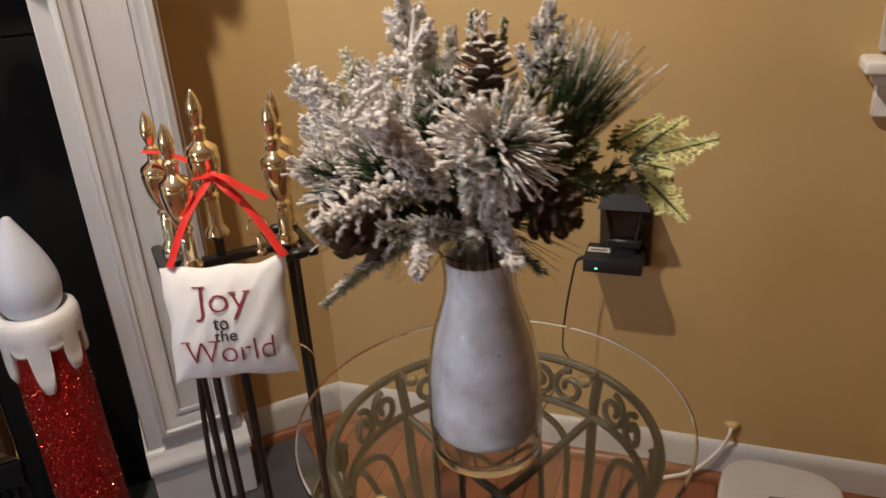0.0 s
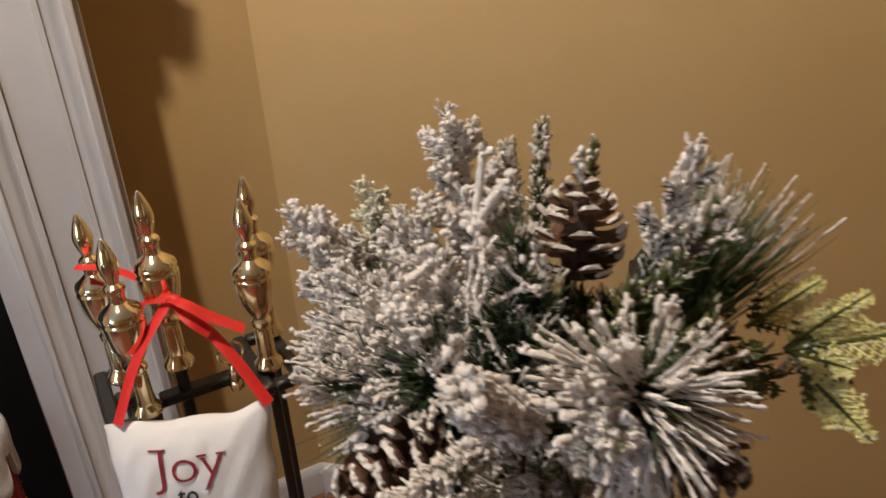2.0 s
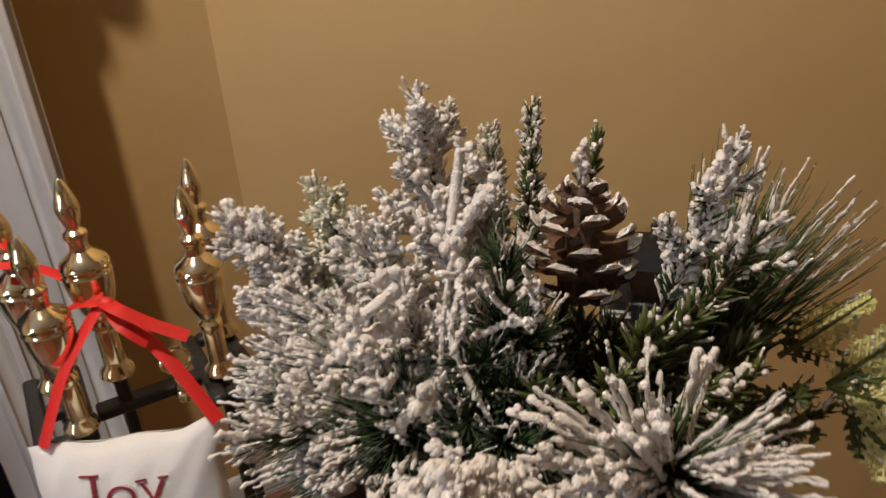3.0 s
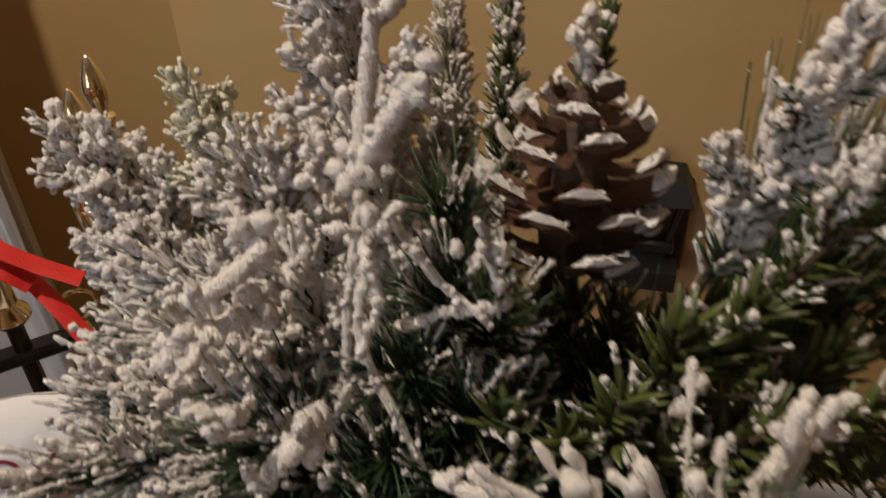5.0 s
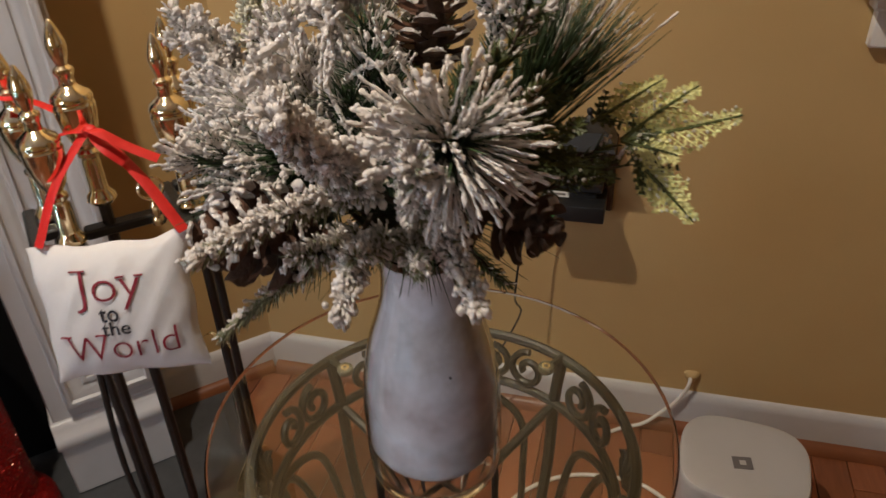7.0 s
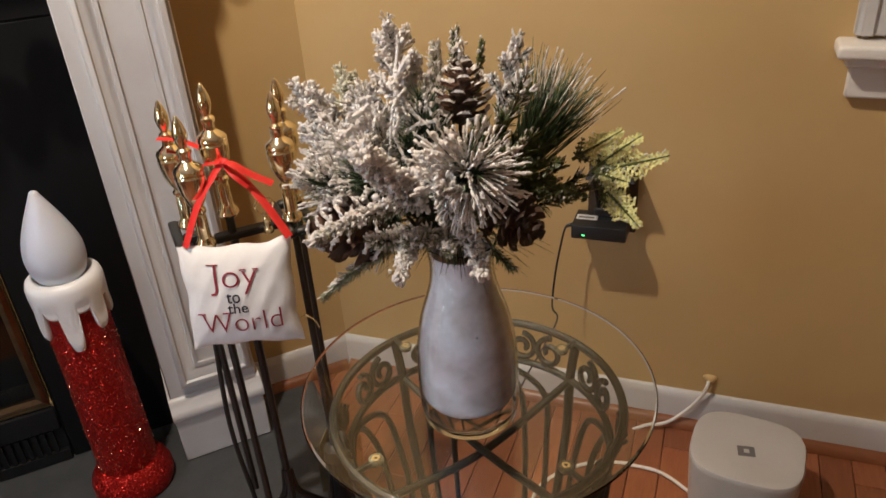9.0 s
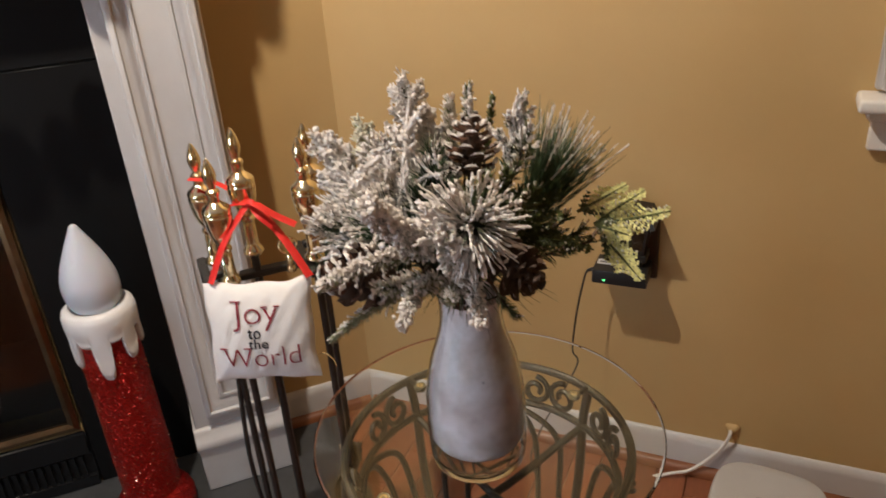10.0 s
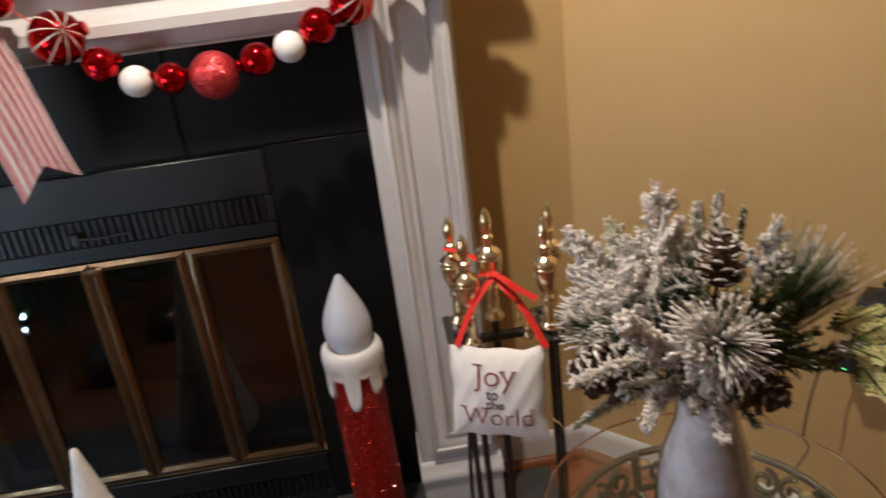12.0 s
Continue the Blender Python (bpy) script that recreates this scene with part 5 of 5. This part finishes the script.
def pinecone(name, a, b, radius, scales, snow, mat, label, open_=1.0, broad=0.34, grain=1.0, upper=0.0):
    """Woody scales in a spiral round a core, each curving outwards, the outer lips flocked."""
    a, b = Vector(a) - ORIGIN, Vector(b) - ORIGIN
    ax = unit(b - a)
    length = (b - a).length
    o = ax.orthogonal().normalized()
    o2 = ax.cross(o)
    m = Mesh()
    m.tube([a + ax * length * t for t in (0, 0.3, 0.6, 0.9)], [radius * 0.36, radius * 0.42, radius * 0.32, radius * 0.1], CONEDARK, 10)
    for i in range(scales):
        t = (i + 0.5) / scales
        f = i * 2.39996 + rg.uniform(-0.1, 0.1)
        rad = o * math.cos(f) + o2 * math.sin(f)
        prof = math.sin(math.pi * min(1, 0.22 + 0.80 * t)) ** 0.75
        reach = radius * max(0.28, prof) * rg.uniform(0.9, 1.1)
        p = a + ax * (length * (0.02 + 0.90 * t)) + rad * radius * 0.22
        lean = (0.10 + 0.75 * t ** 1.5) / open_ + rg.uniform(-0.16, 0.16) + (0.9 if t > 0.9 else 0)
        d = unit(rad + ax * lean)
        upv = unit(ax - d * ax.dot(d))
        cr = d.cross(upv)
        ln = reach * 0.86
        w = radius * broad * (0.75 + 0.35 * prof)
        th = radius * 0.055
        ring_ = []
        for s_, ww, lift in ((0.0, 0.35, 0.0), (0.45, 0.75, -0.05), (0.8, 1.0, 0.03), (1.0, 0.86, 0.13), (1.07, 0.55, 0.17)):
            c = p + d * ln * s_ + upv * ln * lift
            ring_.append([c - cr * w * ww - upv * th * 0.3, c + upv * th, c + cr * w * ww - upv * th * 0.3, c - upv * th * 1.3])
        verts = [v for q in ring_ for v in q]
        faces = [(j * 4 + k, j * 4 + (k + 1) % 4, (j + 1) * 4 + (k + 1) % 4, (j + 1) * 4 + k) for j in range(4) for k in range(4)]
        faces += [(3, 2, 1, 0), (16, 17, 18, 19)]
        m.add(verts, faces, mat)
        if rg.random() < snow + upper * (d.z + 0.6 * upv.z - 0.4):
            cap = []
            for s_, ww, lift in ((0.80, 0.70, 0.045), (0.90, 0.88, 0.085), (1.0, 0.88, 0.145), (1.09, 0.58, 0.19)):
                c = p + d * ln * s_ + upv * ln * lift
                e = th * rg.uniform(0.5, 1.2)
                cap.append([c - cr * w * ww, c - cr * w * ww * 0.4 + upv * (th * 0.6 + e), c + cr * w * ww * 0.4 + upv * (th * 0.6 + e * rg.uniform(0.6, 1.3)), c + cr * w * ww, c - upv * th * 0.2])
            m.add([v for q in cap for v in q], [(j * 5 + k, j * 5 + (k + 1) % 5, (j + 1) * 5 + (k + 1) % 5, (j + 1) * 5 + k) for j in range(3) for k in range(5)] + [(4, 3, 2, 1, 0), (15, 16, 17, 18, 19)], SNOW)
            for k in range(int(10 * grain)):
                u = rg.uniform(-0.95, 0.95)
                c = p + d * ln * (1.05 - 0.22 * u * u) + upv * ln * (0.20 - 0.1 * u * u) + cr * w * u * 0.85 + upv * th * rg.uniform(-0.3, 1.0)
                lump(m, c, radius * rg.uniform(0.028, 0.055) * grain, SNOW)
    return m.link(name, bouquet, label, smooth=50)


W = "heavily flocked white"
# tall white branches at the back
fir("pine_sprig", (0.476, -0.602, 0.725), (0.434, -0.589, 0.948), 1500, 0.029, 0.74, 0.00143, green=FROSTED, label=W + " upright pine branch", start=0.25, taper=0.6, angle=33, side=16, reach=0.42, coat=0.012, balls=9, spread=0.008, big=0.00218, ends=3)
fir("pine_sprig", (0.470, -0.620, 0.735), (0.404, -0.612, 0.890), 800, 0.028, 0.72, 0.00151, green=FROSTED, label=W + " pine branch", start=0.3, taper=0.4, angle=38, side=11, coat=0.012, balls=9, spread=0.009, big=0.00235, ends=4)
fir("pine_sprig", (0.478, -0.625, 0.735), (0.455, -0.630, 0.912), 380, 0.024, 0.70, 0.00160, green=FROSTED, label=W + " pine branch", start=0.4, taper=0.4, angle=34, side=5, reach=0.25, coat=0.012, balls=8, big=0.00227, ends=3)
fir("pine_sprig", (0.470, -0.625, 0.735), (0.438, -0.650, 0.876), 460, 0.028, 0.60, 0.00151, green=FROSTED, label=W + " pine branch", start=0.3, angle=40, side=7, coat=0.012, balls=6, big=0.00277, ends=5)
fir("pine_sprig", (0.470, -0.630, 0.740), (0.418, -0.668, 0.862), 300, 0.026, 0.60, 0.00151, green=FROSTED, label=W + " pine branch", start=0.4, angle=40, side=6, coat=0.012, balls=5, big=0.00302, ends=5)
# cream fronds
fir("cedar_frond", (0.455, -0.602, 0.730), (0.330, -0.603, 0.884), 1000, 0.016, 0.94, 0.00143, side=12, reach=0.34, white=SNOW, green=FROSTED, label="cream flocked frond", start=0.5, taper=0.2, coat=0.008, balls=16, spread=0.0085, big=0.00235, ends=5)
fir("cedar_frond", (0.46, -0.595, 0.730), (0.374, -0.588, 0.897), 700, 0.014, 0.9, 0.00126, side=9, reach=0.26, white=CREAM, green=LIME, label="cream flocked frond", start=0.5, taper=0.2, coat=0.007, balls=13, spread=0.007, big=0.00193, ends=4)
fir("cedar_frond", (0.46, -0.595, 0.730), (0.352, -0.592, 0.846), 460, 0.015, 0.5, 0.0014, side=7, white=CREAM, green=LIME, label="cream and yellow-green frond", start=0.4, taper=0.3, coat=0.006, balls=7, big=0.00193)
fir("cedar_frond", (0.46, -0.595, 0.730), (0.388, -0.595, 0.866), 420, 0.014, 0.5, 0.0014, side=7, white=CREAM, green=LIME, label="cream and yellow-green frond", start=0.45, taper=0.3, coat=0.006, balls=7, big=0.00193)
# branches with long needles to the side
for tip, snow in (((0.334, -0.625, 0.800), 0.45), ((0.342, -0.612, 0.838), 0.75), ((0.356, -0.648, 0.785), 0.3), ((0.370, -0.626, 0.852), 0.8), ((0.356, -0.664, 0.812), 0.5), ((0.388, -0.672, 0.822), 0.6), ((0.394, -0.654, 0.846), 0.7), ((0.348, -0.630, 0.820), 0.6), ((0.376, -0.706, 0.826), 0.5), ((0.400, -0.700, 0.806), 0.35)):
    fir("needle_branch", (0.462, -0.630, 0.775), tip, 260, 0.038, snow, 0.0015, green=FROSTED if snow > 0.65 else NEEDLE, r=0.0005, label="long-needled pine branch with snowy tips", start=0.22, taper=0.4, angle=32, coat=0.011, sag=-0.006, side=2, reach=0.3, grains=0.2, balls=2.5 * snow, spread=0.011, big=0.00227, ends=int(3 * snow))
spray("needle_spray", (0.435, -0.645, 0.785), (-0.90, -0.12, 0.0), 38, 190, 0.080, 0.25, 0.0012, label="dark green long pine needles", first=0.75)
spray("needle_spray", (0.445, -0.665, 0.810), (-0.35, -0.65, 0.55), 60, 130, 0.050, 0.45, 0.0016, label="flocked pine needles", first=0.7, tipped=0.4)
# dark heart
for tip in ((0.490, -0.655, 0.888), (0.505, -0.650, 0.872), (0.480, -0.672, 0.868), (0.500, -0.672, 0.852), (0.515, -0.665, 0.846), (0.475, -0.688, 0.842), (0.495, -0.690, 0.832), (0.488, -0.632, 0.900), (0.470, -0.700, 0.826), (0.515, -0.690, 0.832)):
    fir("needle_branch", (0.470, -0.625, 0.765), tip, 170, 0.036, 0.05, 0.0010, green=NEEDLE, r=0.00055, label="dark green long-needled branch with specks of snow", start=0.3, taper=0.3, angle=48, coat=0.010, sag=-0.004, side=2, reach=0.25, grains=0.2)
spray("needle_spray", (0.494, -0.600, 0.745), (0.05, -0.1, 0.9), 92, 420, 0.090, 0.02, 0.0010, label="dark green pine needles", bend=0.2, first=0.7)
spray("needle_spray", (0.535, -0.615, 0.785), (0.4, -0.2, 0.6), 62, 200, 0.060, 0.03, 0.0010, label="dark green pine needles", bend=0.2, first=0.7)
spray("needle_spray", (0.455, -0.655, 0.780), (-0.5, -0.6, 0.05), 75, 220, 0.055, 0.2, 0.0012, label="dark green pine needles", bend=0.2, first=0.7)
# needle tuft with frosted tips
spray("needle_spray", (0.569, -0.606, 0.815), (0.42, 0.34, 0.86), 28, 330, 0.096, 0.24, 0.0009, label="green needle tuft with frosted tips", first=0.72, bend=0.02, core=0.010)
# upright flocked branch that leans out
fir("pine_sprig", (0.520, -0.622, 0.760), (0.573, -0.634, 0.943), 480, 0.016, 0.42, 0.0014, side=6, reach=0.14, green=NEEDLE, label=W + " pine branch", start=0.62, taper=0.25, angle=36, coat=0.010, balls=5, spread=0.005, big=0.0021, ends=2, up=0.4)
fir("pine_sprig", (0.530, -0.625, 0.800), (0.588, -0.655, 0.925), 160, 0.018, 0.20, 0.0014, side=3, reach=0.2, green=NEEDLE2, label="green twig beside the flocked branch", start=0.6, taper=0.2, angle=40, coat=0.007)
# frosted tips at the back
fir("pine_sprig", (0.470, -0.580, 0.76), (0.458, -0.530, 0.909), 700, 0.025, 0.25, 0.0011, green=FROSTED, label="frosted grey-green tip", start=0.45, angle=46, coat=0.005, taper=0.55)
fir("pine_sprig", (0.485, -0.585, 0.76), (0.482, -0.534, 0.925), 480, 0.0185, 0.22, 0.0012, green=NEEDLE2, r=0.0009, label="frosted green tip", start=0.5, angle=48, coat=0.006, taper=0.55, balls=2, spread=0.005, big=0.0014)
fir("pine_sprig", (0.505, -0.590, 0.80), (0.518, -0.560, 0.920), 150, 0.0130, 0.10, 0.0012, green=NEEDLE2, r=0.0011, label="dark green tip", start=0.5, angle=40, coat=0.005)
# front stubs that point at the viewer
fir("pine_sprig", (0.507, -0.650, 0.775), (0.488, -0.781, 0.889), 1400, 0.0130, 0.66, 0.0021, green=FROSTED, label="flocked branch stub", start=0.40, taper=0.05, angle=74, coat=0.006, up=0.5, balls=5, spread=0.0085, big=0.0026, ends=9)
fir("pine_sprig", (0.515, -0.640, 0.745), (0.545, -0.760, 0.863), 1000, 0.0135, 0.42, 0.0018, green=FROSTED, label="flocked branch stub", start=0.35, taper=0.05, angle=72, coat=0.008, up=0.5, balls=2.5, spread=0.011, big=0.0026, ends=10)
# snowy burst at the front: thick fingers above, thin streaked needles below
BC = (0.552, -0.719, 0.852)
spray("needle_spray", BC, (-0.70, -0.36, 0.50), 42, 64, 0.044, 1.0, 0.0018, label="thick snowy needles", first=0.22, bend=0.0, core=0.005, green=FROSTED, tipped=0.4)
spray("needle_spray", BC, (0.12, 0.38, 0.85), 17, 7, 0.048, 1.0, 0.0020, label="long snowy fingers", first=0.4, bend=0.0, core=0.006, green=FROSTED, tipped=0.3)
spray("needle_spray", BC, (0.72, -0.38, 0.26), 48, 100, 0.045, 0.85, 0.0012, label="snow-streaked needles", first=0.3, bend=0.03, core=0.004)
spray("needle_spray", BC, (0.35, -0.55, -0.55), 50, 85, 0.043, 0.85, 0.0012, label="snow-streaked needles", first=0.3, bend=0.03, core=0.004)
spray("needle_spray", BC, (0.16, -0.70, 0.42), 84, 80, 0.036, 0.1, 0.0010, label="green needles of the burst", first=0.5, bend=0.04, core=0.004, least=0.3)
fir("pine_sprig", (0.500, -0.630, 0.760), (0.548, -0.716, 0.846), 200, 0.016, 0.15, 0.0012, green=NEEDLE, label="dark stem of the burst", start=0.3, angle=50)
# lower branches
fir("pine_sprig", (0.505, -0.705, 0.815), (0.436, -0.788, 0.810), 640, 0.0135, 0.5, 0.0016, green=FROSTED, label="flocked lower branch", start=0.1, angle=52, sag=-0.012, coat=0.008, up=0.6, balls=3, spread=0.006, big=0.0022)
fir("pine_sprig", (0.492, -0.690, 0.782), (0.408, -0.741, 0.722), 560, 0.0130, 0.30, 0.0012, green=FROSTED, r=0.0007, label="frosted hanging branch", start=0.2, angle=42, sag=-0.006, coat=0.006, up=0.7)
fir("pine_sprig", (0.495, -0.690, 0.790), (0.505, -0.771, 0.774), 420, 0.0140, 0.70, 0.0017, green=FROSTED, label="small snowy tip", start=0.3, angle=52, sag=-0.012, coat=0.007, balls=7, spread=0.006, big=0.0021, ends=4)
fir("pine_sprig", (0.525, -0.680, 0.790), (0.577, -0.768, 0.787), 420, 0.0140, 0.62, 0.0017, green=FROSTED, label="small snowy tip", start=0.3, angle=52, sag=-0.012, coat=0.007, balls=6, spread=0.006, big=0.0021, ends=4)
fir("pine_sprig", (0.500, -0.660, 0.770), (0.510, -0.762, 0.806), 360, 0.0160, 0.3, 0.0013, green=FROSTED, label="frosted tip", start=0.2, angle=52, coat=0.007)
fir("pine_sprig", (0.490, -0.670, 0.775), (0.474, -0.759, 0.800), 360, 0.0160, 0.35, 0.0013, green=FROSTED, label="frosted tip", start=0.2, angle=52, coat=0.007)
fir("pine_sprig", (0.530, -0.630, 0.755), (0.573, -0.658, 0.726), 110, 0.0130, 0.03, 0.0010, green=NEEDLE2, label="green tip", start=0.3)
fir("pine_sprig", (0.505, -0.660, 0.77), (0.545, -0.757, 0.798), 320, 0.0150, 0.25, 0.0012, green=FROSTED, label="frosted tip", start=0.2, angle=52, coat=0.006)
# green sprigs before the cone
for tip in ((0.535, -0.668, 0.862), (0.556, -0.655, 0.872), (0.585, -0.655, 0.848), (0.500, -0.672, 0.848), (0.560, -0.676, 0.838), (0.520, -0.676, 0.850), (0.548, -0.660, 0.880), (0.566, -0.652, 0.884), (0.592, -0.646, 0.866), (0.575, -0.668, 0.858)):
    fir("green_sprig", (0.522, -0.638, 0.770), tip, 95, 0.021, 0.0, 0.0012, green=NEEDLE2, r=0.0015, label="fresh green sprig", start=0.3, angle=48, taper=0.25)
fir("green_sprig", (0.525, -0.640, 0.770), (0.588, -0.672, 0.868), 110, 0.018, 0.30, 0.0016, green=NEEDLE2, r=0.0012, label="green sprig with snowy end", start=0.4, angle=48, balls=2, spread=0.004, big=0.002)
fir("green_sprig", (0.515, -0.645, 0.770), (0.548, -0.670, 0.846), 130, 0.020, 0.04, 0.0012, green=NEEDLE2, r=0.0014, label="fresh green sprig", start=0.3, angle=48)
# dark sprigs that close the gap under the cone
for tip in ((0.500, -0.602, 0.840), (0.516, -0.600, 0.842), (0.534, -0.604, 0.842), (0.552, -0.606, 0.838), (0.565, -0.604, 0.846)):
    fir("green_sprig", (0.515, -0.602, 0.765), tip, 130, 0.020, 0.0, 0.0010, green=NEEDLE2, r=0.0012, label="dark green sprig", start=0.3, angle=50, taper=0.2)
# yellow-green fronds on dark stems
FORK = (0.630, -0.603, 0.810)
for b, ends in ((FORK, ((0.698, -0.600, 0.830, 0.023), (0.672, -0.588, 0.842, 0.017), (0.664, -0.610, 0.806, 0.019))), ((0.640, -0.608, 0.800), ((0.678, -0.622, 0.768, 0.021), (0.662, -0.616, 0.778, 0.017))), ((0.610, -0.590, 0.815), ((0.652, -0.566, 0.838, 0.018),))):
    fir("dark_stem", (0.515, -0.608, 0.755), b, 130, 0.016, 0.03, 0.0011, green=NEEDLE2, r=0.0009, label="dark cedar stem", start=0.35, angle=46, taper=0.2, side=3)
    for x, y, z, wide in ends:
        cedar("cedar_frond", b, (x, y, z), wide, LIME, 0.15, "yellow-green cedar frond with a dark stem", sag=rg.uniform(-0.006, 0.002), normal=(-0.1, -0.85, 0.5))
for e, wide in (((0.612, -0.648, 0.838), 0.022), ((0.622, -0.622, 0.800), 0.020), ((0.606, -0.640, 0.815), 0.018), ((0.600, -0.612, 0.845), 0.020), ((0.632, -0.612, 0.788), 0.016)):
    cedar("cedar_frond", (0.545, -0.625, 0.795), e, wide, NEEDLE2, 0.1, "dark olive cedar frond", sag=rg.uniform(-0.008, 0.0), normal=(0.1, -0.8, 0.6), frost=0.03)
cedar("cedar_frond", (0.430, -0.625, 0.755), (0.362, -0.640, 0.768), 0.020, LIME, 0.4, "yellow-green cedar frond", sag=-0.006)
# cones
pinecone("pinecone", (0.514, -0.617, 0.856), (0.515, -0.614, 0.915), 0.0245, 38, 0.75, CONE, "open brown pinecone with snowy lips", 1.9, 0.29, 0.8, upper=0.5)
spray("snow_tuft", (0.515, -0.614, 0.908), (0.0, -0.1, 0.95), 18, 6, 0.016, 1.0, 0.0020, label="snowy scales standing on the cone", first=0.2, bend=0.0, core=0.003, green=FROSTED, tipped=0.6)
pinecone("pinecone", (0.456, -0.694, 0.776), (0.420, -0.750, 0.803), 0.029, 40, 0.65, CONE, "snow-topped brown pinecone", 0.75, 0.34, 1.3, upper=0.9)
pinecone("pinecone", (0.558, -0.672, 0.798), (0.604, -0.698, 0.792), 0.0235, 46, 0.05, CONEDARK, "dark open pinecone", 1.5, 0.26)
# bare snowy twigs
for pts in (((0.467, -0.658, 0.904), (0.470, -0.664, 0.885), (0.468, -0.670, 0.862), (0.484, -0.680, 0.834)), ((0.467, -0.655, 0.900), (0.463, -0.662, 0.872), (0.462, -0.668, 0.848)), ((0.470, -0.655, 0.895), (0.484, -0.662, 0.880), (0.499, -0.664, 0.868)), ((0.472, -0.668, 0.893), (0.474, -0.672, 0.876), (0.469, -0.674, 0.860)), ((0.474, -0.660, 0.858), (0.486, -0.664, 0.868), (0.503, -0.662, 0.872))):
    m = Mesh()
    line = smooth_path([Vector(p) - ORIGIN for p in pts], 11)
    m.tube(line, [0.0012 * rg.uniform(0.7, 1.35) for _ in line], SNOW, 6)
    for p in line:
        lump(m, p + Vector((rg.uniform(-1, 1), rg.uniform(-1, 1), rg.uniform(-1, 1))) * 0.0009, 0.0015 * rg.uniform(0.5, 1.3), SNOW)
    m.link("twig", bouquet, "thin snow-covered twig", smooth=180)
# thick flocked fingers over the white branches
for pts, rad in ((((0.467, -0.658, 0.903), (0.474, -0.658, 0.914), (0.482, -0.657, 0.926)), 0.0030), (((0.464, -0.652, 0.900), (0.466, -0.646, 0.918), (0.468, -0.642, 0.936)), 0.0022), (((0.440, -0.672, 0.868), (0.432, -0.680, 0.866), (0.424, -0.686, 0.862)), 0.0030), (((0.462, -0.690, 0.850), (0.458, -0.698, 0.848), (0.452, -0.702, 0.842)), 0.0028), (((0.444, -0.668, 0.884), (0.438, -0.676, 0.880), (0.430, -0.682, 0.876)), 0.0026)):
    m = Mesh()
    line = smooth_path([Vector(p) - ORIGIN for p in pts], 7)
    m.tube(line, [rad * rg.uniform(0.75, 1.15) for _ in line], SNOW, 9)
    for p in line[::2]:
        cluster(m, p, rad * 0.62, 3, SNOW)
    cluster(m, line[0], rad * 1.25, 6, SNOW)
    cluster(m, line[-1], rad * 0.95, 4, SNOW)
    m.link("snowy_twig", bouquet, "thick flocked twig", smooth=180)
for p, k in (((0.472, -0.669, 0.893), 5), ((0.497, -0.660, 0.886), 4), ((0.447, -0.700, 0.862), 5), ((0.436, -0.690, 0.872), 5), ((0.470, -0.706, 0.838), 4)):
    m = Mesh()
    cluster(m, Vector(p) - ORIGIN, 0.0032, k, SNOW)
    for i in range(3):
        d = unit((rg.gauss(0, 1), rg.gauss(-0.3, 1), rg.gauss(0, 1)))
        club(m, Vector(p) - ORIGIN, d, 0.009, 0.0021, SNOW)
    m.link("flock_clump", bouquet, "lump of white flocking", smooth=180)
m = Mesh()
for i in range(9):
    a = i * 0.7
    m.tube([(0.018 * math.cos(a), 0.018 * math.sin(a), -0.05), (0.014 * math.cos(a), 0.014 * math.sin(a), 0.0), (0.02 * math.cos(a), 0.02 * math.sin(a), 0.045)], 0.0022, TWIG, 6)
m.link("stems", bouquet, "bundle of brown stems")

# ---- floor boards near the walk ----
rb = random.Random(5)
BOARD = 0.057
shared = {}
x = -0.75
while x < 2.2:
    y = -2.3 - rb.uniform(0, 0.4)
    while y < 0.0:
        ln = rb.choice((0.45, 0.6, 0.8, 1.0))
        y1 = min(y + ln, -0.0005)
        key = round(y1 - y, 4)
        if key not in shared:
            bmx = Mesh()
            bmx.box(0.0006, BOARD - 0.0006, 0.0006, key - 0.0006, -0.012, 0.0, WOOD, 0.0012)
            o = bmx.link("board", floor, smooth=0)
            shared[key] = o.data
        else:
            o = new("board", shared[key])
            o.parent = floor
        o.location = (x, y, 0)
        y = y1 + 1e-6
        if y > -0.002:
            break
    x += BOARD
